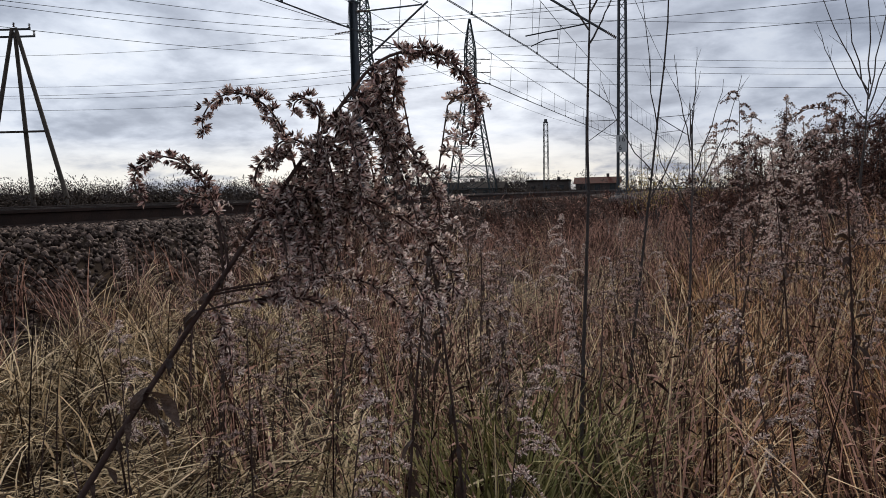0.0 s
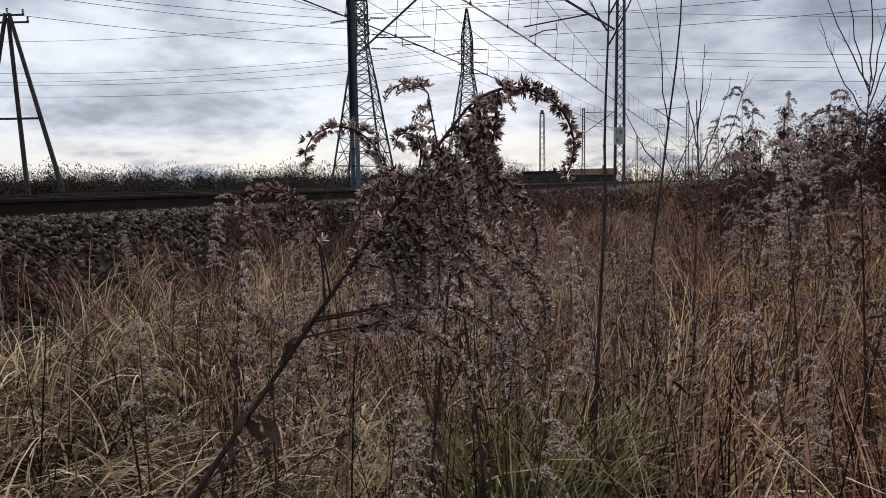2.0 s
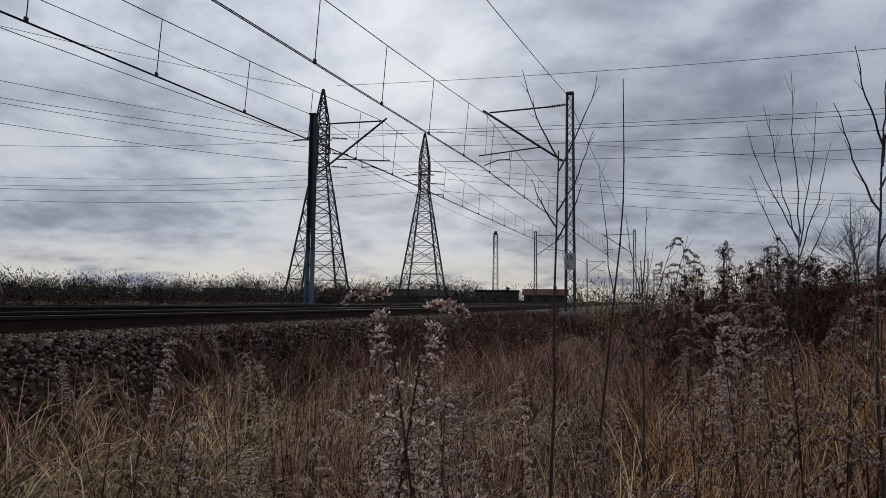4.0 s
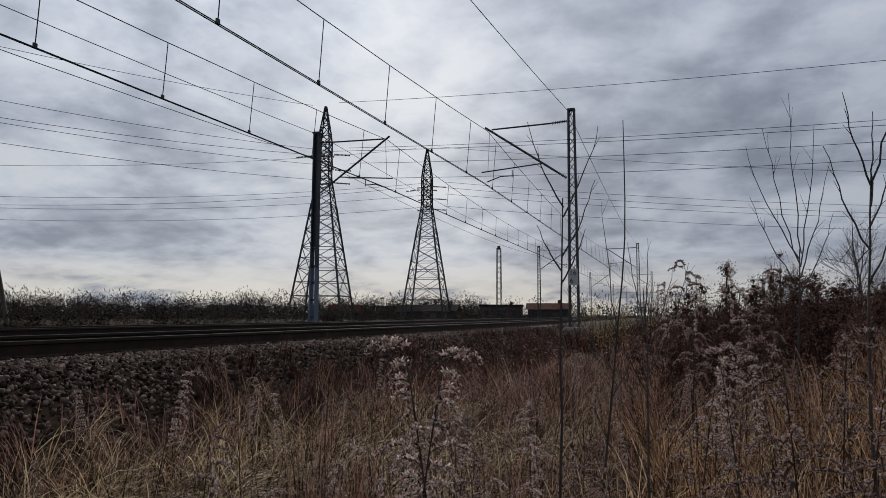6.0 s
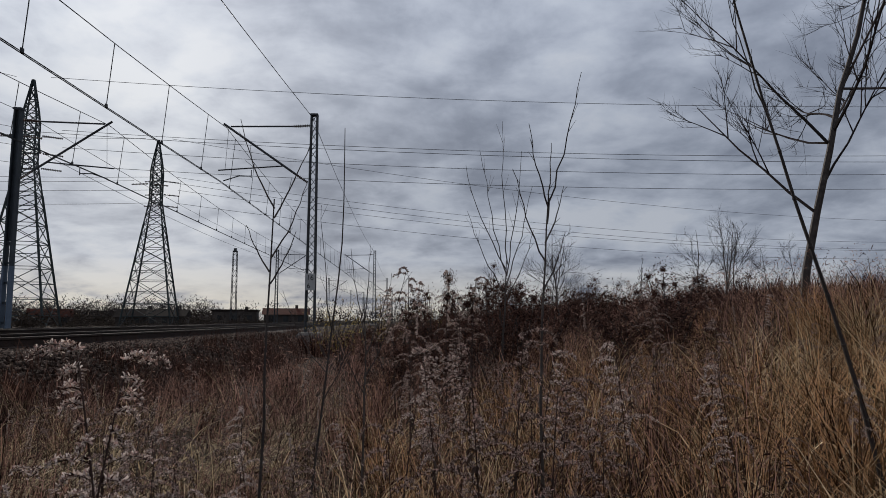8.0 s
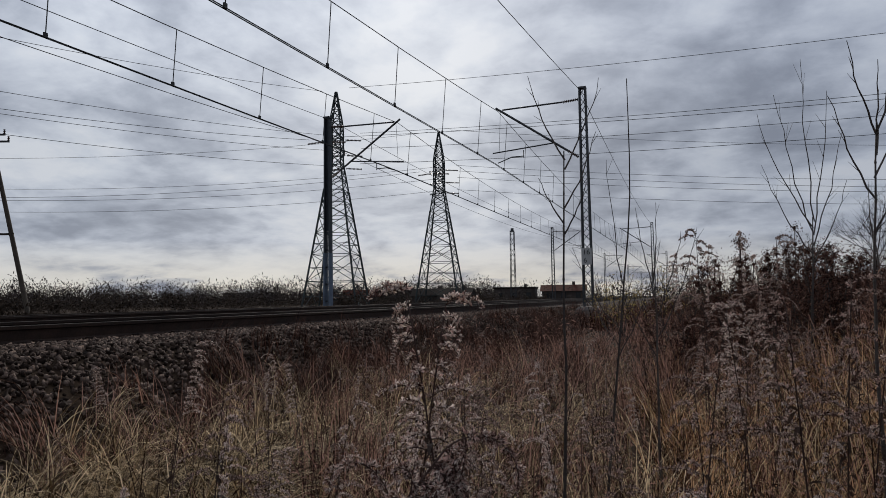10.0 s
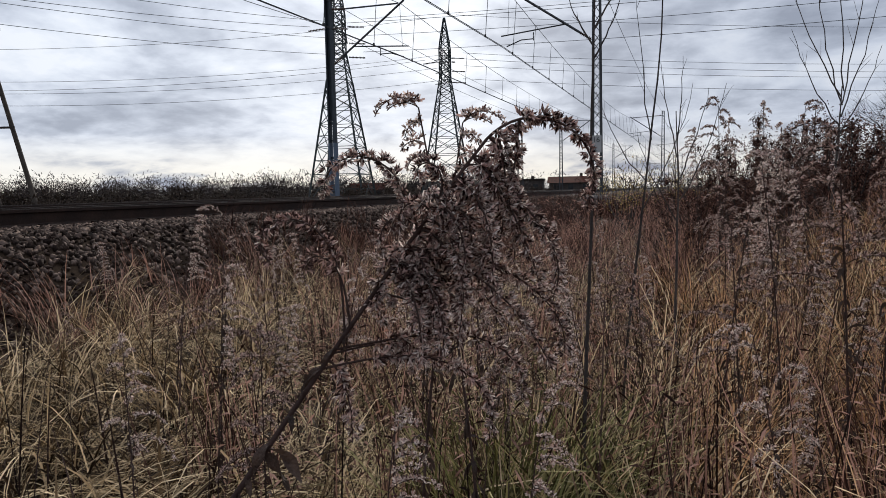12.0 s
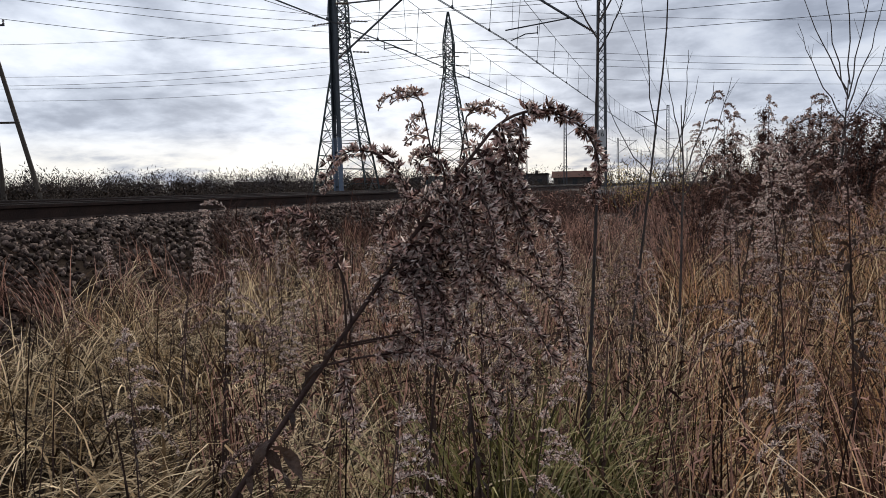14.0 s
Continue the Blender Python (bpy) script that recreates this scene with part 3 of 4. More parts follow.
P1, P2 = (-53.9, 100), (-46.2, 130)
for dy, h, le, ri, lh, rh in ((0, 36.2, 0, 0, 33.5, 33.0), (4, 29.3, 2, 3, 27.3, 27.0), (-4.5, 26.7, 0, -3, 24.5, 24.3), (4.5, 26.7, 2, 4, 24.3, 24.2), (4.0, 23.9, 1, 1, 22.3, 21.9)):
    span((P1[0] - 2.5, P1[1] + dy, h), (P1[0] - 58 + le, P1[1] - 110, lh + 3), 3.2)
    span((P1[0] + 2.5, P1[1] + dy, h), (P1[0] + 245, P1[1] - 18 + ri, rh + 3), 4.6)
for dy, h, lh in ((0, 35.2, 31), (4, 28.5, 26), (-4.5, 26, 24), (4.5, 26, 24), (4, 23.3, 22)):
    span((P2[0] - 2.5, P2[1] + dy, h), (P2[0] - 150, P2[1] - 70, lh + 2), 5)
    span((P2[0] + 2.5, P2[1] + dy, h), (P2[0] + 260, P2[1] + 55, lh), 6.5)

# slim lattice tower
tw = thing("signal_tower", "slim pale lattice tower beyond the tracks", "tower", at=(-28.5, 120, float(ground_z(-28.5, 120))))
m = Mesh()
lattice(m, 0, 0, 0, 13.4, 0.9, 0.65, 0.9, 0.65, 14, 0.08, 0.045)
m.box(-0.36, 0.36, -0.36, 0.36, 13.35, 13.55)
part("tower_body", m, GALV, tw)
m = Mesh()
m.box(-0.25, 0.25, -0.15, 0.15, 13.55, 14.0)
part("lamp_head", m, GALV, tw)

# wooden A-frame power pole
ap = thing("a_frame_pole", "dark wooden A-frame power pole with insulators on top", "power pole", at=(-45.3, 33.3, float(ground_z(-45.3, 33.3)) + 0.6))
up_v = Vector((0.93, 0.37, 0))
for s in (-1, 1):
    m = Mesh()
    m.tube([up_v * (s * 3.4) - Vector((0, 0, 0.8)), up_v * (s * 0.12) + Vector((0, 0, 13.2))], [0.17, 0.13], 10)
    part("pole_leg", m, WOODPOLE, ap)
m = Mesh()
m.tube([Vector((0.1, 0.5, -0.8)), Vector((0, 0.05, 12.9))], [0.17, 0.13], 10)
part("pole_leg", m, WOODPOLE, ap)
m = Mesh()
m.beam(up_v * -1.95 + Vector((0, 0, 6.0)), up_v * 1.95 + Vector((0, 0, 6.0)), 0.14)
part("brace", m, WOODPOLE, ap)
m = Mesh()
for z, hw in ((13.1, 1.15), (12.6, 1.45)):
    m.beam(up_v * -hw + Vector((0, 0, z)), up_v * hw + Vector((0, 0, z)), 0.12)
part("crossarm", m, DARKSTEEL, ap)
for u, z in ((-1.1, 13.1), (1.1, 13.1), (-1.4, 12.6), (1.4, 12.6), (0, 13.2)):
    m = Mesh()
    insulator(m, up_v * u + Vector((0, 0, z + 0.05)), up_v * u + Vector((0, 0, z + 0.4)), 0.09, 3)
    part("insulator", m, CERAMIC, ap)

# ---------------------------------------------------------------- plants


def arc(start, length, a0, a1, depth, n=10, power=1.0, u=Vector((1, 0, 0)), v=Vector((0, 1, 0))):
    """A curve whose heading turns from a0 to a1 degrees in the plane of u and up, leaning out of it by depth degrees."""
    p, pts = Vector(start), [Vector(start)]
    side = (u * math.cos(radians(depth)) + v * math.sin(radians(depth)))
    for i in range(n):
        a = radians(a0 + (a1 - a0) * ((i + 0.5) / n) ** power)
        p = p + (side * math.cos(a) + Vector((0, 0, 1)) * math.sin(a)) * (length / n)
        pts.append(p.copy())
    return pts


def at_len(pts, s):
    """Point and direction at length s along a polyline."""
    for a, b in zip(pts, pts[1:]):
        d = (b - a).length
        if s <= d:
            return a.lerp(b, s / d if d else 0), (b - a).normalized()
        s -= d
    return pts[-1].copy(), (pts[-1] - pts[-2]).normalized()


def poly_len(pts):
    return sum((b - a).length for a, b in zip(pts, pts[1:]))


def spike(m, p, d, ln, wd, rnd):
    """A thin pointed scale, folded along its middle."""
    s = d.cross(Vector((rnd.uniform(-1, 1), rnd.uniform(-1, 1), rnd.uniform(-1, 1))))
    s = s.normalized() * wd if s.length > 1e-5 else d.orthogonal() * wd
    mid = p + d * ln * 0.45
    k = d.cross(s).normalized() * wd * 0.5
    m.add([p, mid + s, p + d * ln, mid - s, mid + k], [(0, 1, 4), (1, 2, 4), (2, 3, 4), (3, 0, 4)])


def sliver(m, p, d, ln, wd, rnd):
    s = d.cross(Vector((rnd.uniform(-1, 1), rnd.uniform(-1, 1), rnd.uniform(-1, 1))))
    s = s.normalized() * wd if s.length > 1e-5 else d.orthogonal() * wd
    m.add([p - s, p + s, p + d * ln + s * 0.6, p + d * ln - s * 0.6], [(0, 1, 2, 3)])


def rand_dir(rnd):
    while True:
        d = Vector((rnd.uniform(-1, 1), rnd.uniform(-1, 1), rnd.uniform(-1, 1)))
        if 0.05 < d.length < 1:
            return d.normalized()


def withered_leaf(m, p, d, ln, wd, rnd):
    """A narrow dried leaf, curled and hanging."""
    pts = [Vector(p)]
    dd = Vector(d)
    for i in range(7):
        dd = (dd + Vector((0, 0, -0.32)) + rand_dir(rnd) * 0.28).normalized()
        pts.append(pts[-1] + dd * ln / 7)
    side = dd.cross(Vector((0, 0, 1)))
    side = side.normalized() if side.length > 0.01 else Vector((1, 0, 0))
    tw = rnd.uniform(-0.6, 0.6)
    vs, fs = [], []
    for i, q in enumerate(pts):
        t = i / 7
        wv = wd * (0.25 + math.sin(math.pi * min(1, t * 0.85 + 0.1)))
        sv = side.copy()
        sv.rotate(Euler((tw * i, 0.25 * i, 0)))
        up = Vector((0, 0, 1)) * wv * 0.5
        vs += [q - sv * wv + up, q + sv * wv * 0.1, q + sv * wv + up * 0.7]
    for i in range(7):
        for j in range(2):
            a = i * 3 + j
            fs.append((a, a + 1, a + 4, a + 3))
    m.add(vs, fs)


def seed_heads(bracts, fluff, pts, start, gap, size, rnd, scales=7, hairs=8, puff=0.8, pull=Vector((0, 0, 0))):
    """Open spent heads along a branch: a star of pointed dark scales round a tuft of pale seed hair. pull: the way the heads turn."""
    total = poly_len(pts)
    s = start * total
    while s < total:
        p, d = at_len(pts, s)
        f = s / total
        sz = size * (1.0 - 0.35 * f) * rnd.uniform(0.75, 1.2)
        o = rand_dir(rnd)
        o = (o - d * o.dot(d) * 0.7 + d * 0.35 + pull).normalized()
        c = p + o * sz * rnd.uniform(0.1, 0.55)
        for k in range(scales):
            q = (o + rand_dir(rnd) * 0.75).normalized()
            spike(bracts, c, q, sz * rnd.uniform(0.65, 1.0), sz * 0.13, rnd)
        if rnd.random() < puff:
            for k in range(hairs):
                q = (o * 0.9 + rand_dir(rnd) * 0.8).normalized()
                sliver(fluff, c + o * sz * 0.15, q, sz * rnd.uniform(0.5, 0.85), sz * 0.085, rnd)
        s += gap * rnd.uniform(0.6, 1.4)


def hero_goldenrod():
    """The tall goldenrod close to the lens; its spent panicle nods over in arching branches."""
    rnd = random.Random(11)
    U = Vector((0.93, 0.37, 0)).normalized()
    V = Vector((-U.y, U.x, 0))
    low = Vector((0.3352, 0.2591, 0.0916))
    stem = arc(low, 0.206, 54.5, 50.5, 0, 14, 3.1, U, V)
    crown = arc(stem[-1], 0.081, 45.5, -122, 0, 18, 1.08, U, V)
    under = [low]
    for i in range(12):
        a = radians(56 + 32 * (i / 11) ** 0.7)
        under.append(under[-1] - (U * math.cos(a) + Vector((0, 0, math.sin(a)))) * 0.082)
    gz = float(ground_z(under[-1].x, under[-1].y))
    under.append(Vector((under[-1].x - 0.004, under[-1].y, gz - 0.02)))
    t = thing("goldenrod", "tall withered goldenrod with arching grey-brown seed panicle", "plant", at=under[-1])
    base = Vector(under[-1])
    sm = Mesh()
    whole = [p - base for p in reversed(under)] + [p - base for p in stem[1:]]
    sm.tube(whole, [0.0016 if i < len(under) else 0.0014 - 0.0007 * (i - len(under)) / 14 for i in range(len(whole))], 8)
    sm.tube([p - base for p in crown], [0.0007 - 0.0003 * i / 18 for i in range(19)], 6)
    for i in range(60):
        p, d = at_len(stem, rnd.uniform(0, 0.2))
        sm.tube([p - base, p - base + (rand_dir(rnd) + d * 0.8).normalized() * rnd.uniform(0.002, 0.006)], [0.0004, 0.0001], 3)
    part("stem", sm, DEADSTEM, t, "thin dark brown leaning stem", True)
    # where on the stem, length, first and last heading, how late it bends, lean out of the plane, bare share
    twigs = [
        (0.0953, 0.0933, 91, 330, 2.76, 5, 0.36), (0.1000, 0.0483, 97, 290, 3.6, -10, 0.5), (0.1539, 0.0747, 102, 290, 1.95, -6, 0.2), (0.1701, 0.0319, 75, 330, 2.3, 5, 0.15),
        (0.1957, 0.0774, -43, -117, 3.15, -5, 0.1), (0.2234, 0.0335, -96, -121, 4.0, 8, 0.05), (0.2126, 0.0308, -81, -94, 3.9, -10, 0.05), (0.1557, 0.0973, -27, -102, 3.73, 8, 0.12),
        (0.1442, 0.0850, -2, -65, 0.72, -12, 0.1), (0.0870, 0.1097, 8, -112, 3.13, 6, 0.22), (0.0759, 0.1021, 13, -114, 2.4, -7, 0.25), (0.0849, 0.0491, 8, -150, 4.0, 14, 0.4),
        (0.0816, 0.0414, -23, -93, 0.34, -6, 0.12), (0.1529, 0.0375, 40, 310, 0.57, 15, 0.1), (0.1295, 0.0245, -128, -30, 1.62, -18, 0.05), (0.1896, 0.0503, 95, -120, 0.33, 25, 0.08),
        (0.1788, 0.0435, 85, -115, 0.32, -28, 0.08), (0.1683, 0.0406, 64, -112, 0.32, 32, 0.08), (0.1547, 0.0546, 36, -105, 0.34, -24, 0.08), (0.1442, 0.0416, 70, -110, 0.34, 26, 0.08),
        (0.1331, 0.0347, 105, -120, 0.36, -22, 0.08), (0.2075, 0.0589, -26, -100, 0.4, 14, 0.05), (0.1964, 0.0631, -47, -76, 0.78, -16, 0.06), (0.1637, 0.0247, 104, 300, 0.95, 20, 0.05),
        (0.1295, 0.0600, -10, -79, 4.0, 18, 0.1), (0.1201, 0.0415, -13, -86, 3.07, -14, 0.1), (0.1435, 0.0227, 134, 290, 0.48, -24, 0.05),
    ]
    for k in range(16):
        twigs.append((rnd.uniform(0.125, 0.2), rnd.uniform(0.028, 0.048), rnd.uniform(20, 60), -98, 0.5, rnd.choice((-1, 1)) * rnd.uniform(35, 65), 0.06))
    whole_line = list(stem) + list(crown)[1:]
    for s, ln, a0, a1, pw, dep, bare in twigs:
        p, _ = at_len(whole_line, s)
        pts = [q - base for q in arc(p, ln / math.cos(radians(min(abs(dep), 35))), a0, a1, dep, 16, pw, U, V)]
        bm_, fl, tw = Mesh(), Mesh(), Mesh()
        tw.tube(pts, [0.0006 - 0.0003 * i / 16 for i in range(17)], 5)
        seed_heads(bm_, fl, pts, bare, 0.00068 if ln > 0.075 else 0.00085, 0.0053, rnd, 8, 8, 0.25 if s < 0.101 and a1 > 200 else 0.8)
        br = part("branch", tw, DEADSTEM, t)
        part("panicle", bm_, BRACT, br, "dry brown seed heads", kind="stuff")
        part("seed_fluff", fl, PAPPUS, br, "pale grey seed hairs", kind="stuff")
    bm_, fl = Mesh(), Mesh()
    pts = [q - base for q in crown]
    seed_heads(bm_, fl, pts[4:], 0.0, 0.00065, 0.0054, rnd, 8, 6, 0.4)
    seed_heads(bm_, fl, pts[1:9], 0.0, 0.0009, 0.0048, rnd, 7, 6, 0.5, Vector((0.3, 0.1, -1.1)))
    cr = part("crown", bm_, BRACT, t, "nodding tip of brown seed heads", kind="stuff")
    part("seed_fluff", fl, PAPPUS, cr, "pale grey seed hairs", kind="stuff")
    for s, ln, wd in ((0.030, 0.024, 0.0027), (0.033, 0.018, 0.0022), (0.026, 0.021, 0.0025), (0.05, 0.010, 0.0013), (0.055, 0.009, 0.0012), (0.072, 0.018, 0.0023), (0.076, 0.015, 0.002), (0.088, 0.010, 0.0012), (0.096, 0.009, 0.0011), (0.014, 0.012, 0.0014), (0.006, 0.011, 0.0013)):
        p, d = at_len(stem, s)
        m = Mesh()
        withered_leaf(m, p - base, (U * rnd.uniform(-0.5, 1) + V * rnd.uniform(-0.5, 0.3)), ln, wd, rnd)
        part("leaf", m, DEADLEAF, t, "curled dark withered leaf")
    for s in (0.012, 0.02, 0.03, 0.034, 0.05, 0.075, 0.1, 0.13, 0.16, 0.2):
        p, d = at_len(under, s)
        m = Mesh()
        withered_leaf(m, p - base, (U * rnd.uniform(-0.3, 1) + V * rnd.uniform(-0.4, 0.3)), rnd.uniform(0.010, 0.018), rnd.uniform(0.001, 0.0016), rnd)
        part("leaf", m, DEADLEAF, t, "curled dark withered leaf")
    return t


hero_goldenrod()


def plume(bracts, fluff, pts, gap, size, rnd, puff):
    """Seed heads crowded along the upper side of a drooping branch."""
    total = poly_len(pts)
    s = 0.14 * total
    while s < total:
        p, d = at_len(pts, s)
        sz = size * (1.05 - 0.45 * s / total) * rnd.uniform(0.75, 1.25)
        o = rand_dir(rnd) + Vector((0, 0, 0.75))
        o = (o - d * o.dot(d) * 0.6).normalized()
        c = p + o * sz * rnd.uniform(0.1, 0.8)
        for k in range(2):
            sliver(bracts, c, (o + rand_dir(rnd) * 0.9).normalized(), sz * rnd.uniform(0.6, 1.0), sz * 0.2, rnd)
        if rnd.random() < puff:
            for k in range(4):
                sliver(fluff, c, (o * 0.7 + rand_dir(rnd)).normalized(), sz * rnd.uniform(0.6, 1.0), sz * 0.2, rnd)
        s += gap * rnd.uniform(0.6, 1.4)


def goldenrod(seed, height, spread, branches, side, label, fluff_mat):
    """A withered goldenrod: stem nodding at its tip, one-sided drooping plumes of seed heads, dead leaves hanging on the stem."""
    rnd = random.Random(seed)
    t = thing("goldenrod", label, "plant", "withered goldenrods")
    lean = rnd.uniform(2, 9)
    stem = arc((0, 0, 0), height * 0.94, 90 - lean * 0.2, 90 - lean * 1.6, 0, 12)
    tip = arc(stem[-1], spread * 1.1, 60, -70, rnd.uniform(-20, 20), 10, 0.9)
    sm = Mesh()
    sm.tube(stem, [0.0034 - 0.0022 * i / 12 for i in range(13)], 5)
    part("stem", sm, DEADSTEM, t, "", True)
    for half in range(2):
        tw, bm_, fl = Mesh(), Mesh(), Mesh()
        for k in range(half, branches, 2):
            f = k / (branches - 1)
            p, d = at_len(stem, height * (0.64 + 0.30 * f))
            az = rnd.gauss(0, side)
            u = Vector((math.cos(radians(az)), math.sin(radians(az)), 0))
            ln = spread * (1.25 - 0.6 * f) * rnd.uniform(0.7, 1.2)
            pts = arc(p, ln, rnd.uniform(35, 62), rnd.uniform(-85, -35), 0, 9, 0.85, u)
            tw.tube(pts, 0.0009, 3)
            plume(bm_, fl, pts, 0.0025, 0.0095, rnd, 0.85)
        if half:
            tw.tube(tip, 0.0009, 3)
            plume(bm_, fl, tip, 0.0023, 0.009, rnd, 0.8)
        br = part("branchwork", tw, DEADSTEM, t, kind="stuff")
        part("panicle", bm_, BRACT, br, "dry brown seed heads", kind="stuff")
        part("seed_fluff", fl, fluff_mat, br, "pale grey seed hairs", kind="stuff")
    lv = Mesh()
    for i in range(34):
        p, d = at_len(stem, height * rnd.uniform(0.22, 0.74))
        withered_leaf(lv, p, rand_dir(rnd) + Vector((0, 0, -0.1)), rnd.uniform(0.02, 0.05), rnd.uniform(0.002, 0.0045), rnd)
    part("leaf_mass", lv, DEADLEAF, t, "shrivelled dark leaves", kind="stuff")
    return t, stem[-1]


KINDS = [goldenrod(100 + i, 1.0 + 0.05 * (i % 3), (0.15, 0.075, 0.12, 0.14, 0.115, 0.10)[i], (12, 13, 13, 12, 14, 10)[i], (80, 45, 90, 75, 60, 100)[i],
                   "withered goldenrod with drooping grey-brown seed panicle" if i < 3 else "withered goldenrod with pale fluffy drooping panicle", WEEDFLUFF if i in (0, 2) else PAPPUS) for i in range(6)]
TIPS = [k[1] for k in KINDS]
KINDS = [k[0] for k in KINDS]
used = set()


def plant_goldenrod(x, y, top, turn, rnd, kind=None):
    """Sets one down so that its tip reaches the height top."""
    i = kind if kind is not None else rnd.choice((0, 1, 2, 0, 1, 2, 0, 1, 2, 3, 4, 5))
    g = float(ground_z(x, y)) - 0.02
    s = max(0.35, (top - g) / (TIPS[i].z + 0.02))
    lean = Matrix.Rotation(radians(turn), 4, "Z") @ TIPS[i] * s
    m = Matrix.Translation((x - lean.x, y - lean.y, g)) @ Matrix.Rotation(radians(turn), 4, "Z")
    src = KINDS[i]
    if i not in used:
        used.add(i)
        ob = src
        ob.matrix_world = m
    else:
        ob = copy_thing(src, m)
    ob.scale = (s, s, s)
    return ob


rg = random.Random(5)
# the ones that stand out against the sky or in the foreground
for x, y, top, turn, k in ((0.14, 0.985, 0.385, 200, 1), (0.19, 1.05, 0.365, 20, 1), (0.22, 0.69, -0.03, 80, 4), (0.34, 0.95, -0.06, 60, 3), (0.63, 1.16, 0.01, 200, 5), (-0.13, 0.93, 0.01, 120, 2),
                           (-0.25, 1.53, 0.08, 10, 5), (-0.51, 1.01, -0.05, 140, 3), (-1.25, 2.12, 0.19, 33, 4), (0.70, 4.76, 0.77, 250, 0), (1.01, 5.3, 0.82, 90, 1), (0.89, 2.16, 0.07, 0, 4), (0.92, 1.75, 0.0, 300, 5),
                           (0.76, 2.86, 0.14, 70, 3), (0.28, 1.51, 0.01, 160, 4), (0.74, 1.36, -0.10, 220, 3), (-0.53, 1.64, -0.08, 40, 1), (-0.05, 1.9, 0.10, 100, 3), (0.1, 2.3, 0.12, 280, 5), (1.15, 4.4, 0.7, 30, 2)):
    plant_goldenrod(x, y, top, turn, rg, k)
n = 0
while n < 130:
    d = 1.5 + 8.5 * rg.random() ** 1.2
    az = rg.uniform(-42, 26) if rg.random() < 0.84 else rg.uniform(26, 52)     # degrees left of the track's direction
    x, y = 0.56 - d * math.sin(radians(az)), d * math.cos(radians(az))
    gz = float(ground_z(x, y))
    if x - float(curve_off(y)) < -2.3:
        continue
    rise = float(smooth(7.0, -1.0, az))
    e = (-0.24 + 0.17 * rise) + rg.random() * (0.20 - 0.03 * rise)
    if az > 7:
        e = min(e, -0.02)
    h = min(max(0.22 + d * e - gz, 0.42), 1.6)
    if az > 5 and gz + h > 0.19 + 0.0 * d:
        h = 0.19 - gz
    plant_goldenrod(x, y, gz + h, rg.uniform(0, 360), rg, rg.choice((0, 1, 2)) if az < -2 and d > 2.6 else None)
    n += 1

n = 0
while n < 30:
    d, az = 1.7 + 3.8 * rg.random(), rg.uniform(4, 36)
    x, y = 0.56 - d * math.sin(radians(az)), d * math.cos(radians(az))
    gz = float(ground_z(x, y))
    if x - float(curve_off(y)) < -2.2:
        continue
    plant_goldenrod(x, y, min(0.16, gz + rg.uniform(0.42, 0.78)), rg.uniform(0, 360), rg)
    n += 1


def blades(name, count, region, height, width, droop, mat, seed, label, seg=5, flat=0.0, clump=0.0, splay=0.5, lay=0.15, swirl=0.0):
    """Grass: tapered bent blades, gathered in tufts."""
    r = np.random.default_rng(seed)
    xy = region(r, count)
    if clump:
        nt = max(1, count // 45)
        c = region(r, nt)
        pick = r.integers(0, nt, count)
        xy = c[pick] + r.normal(0, clump, (count, 2))
        tdir = (r.random(nt) * 2 * np.pi)[pick]
        if swirl:
            cc = c[pick]
            tdir = swirl + 1.3 * np.sin(cc[:, 0] * 2.3 + cc[:, 1] * 1.1) + 0.9 * np.cos(cc[:, 1] * 3.1 - cc[:, 0] * 1.7) + r.normal(0, 0.25, nt)[pick]
    else:
        tdir = r.random(count) * 2 * np.pi
    x, y = xy.T
    z = ground_z(x, y) - 0.01
    az = tdir + r.normal(0, 0.55, count)
    h = height * (0.45 + 0.75 * r.random(count))
    tilt0 = np.abs(r.normal(lay, splay * 0.35, count)) + flat * r.random(count)
    bend = droop * (0.3 + 1.1 * r.random(count))
    t = np.linspace(0, 1, seg)
    ang = tilt0[:, None] + bend[:, None] * t[None] ** 1.6
    st = h[:, None] / (seg - 1)
    rad = np.concatenate([np.zeros((count, 1)), np.cumsum(np.sin(ang[:, :-1]) * st, 1)], 1)
    hz = np.concatenate([np.zeros((count, 1)), np.cumsum(np.cos(ang[:, :-1]) * st, 1)], 1)
    cx = x[:, None] + rad * np.cos(az)[:, None]
    cy = y[:, None] + rad * np.sin(az)[:, None]
    cz = z[:, None] + hz
    cz = np.maximum(cz, ground_z(cx, cy) + 0.01)
    wd = width * (0.6 + 0.8 * r.random(count))[:, None] * (1 - 0.85 * t[None] ** 1.5)
    fa = az + np.pi / 2 + r.normal(0, 0.5, count)
    sx, sy = np.cos(fa)[:, None] * wd, np.sin(fa)[:, None] * wd
    v = np.stack([np.stack([cx - sx, cy - sy, cz], -1), np.stack([cx + sx, cy + sy, cz + wd * 0.4], -1)], 2).reshape(count, seg * 2, 3)
    i = np.arange(seg - 1) * 2
    f = np.stack([i, i + 1, i + 3, i + 2], -1)
    F = (f[None] + (np.arange(count) * seg * 2)[:, None, None]).reshape(-1, 4)
    return tagged(new(name, raw_mesh(name, v.reshape(-1, 3), F, mat)), label, "grass", kind="stuff")


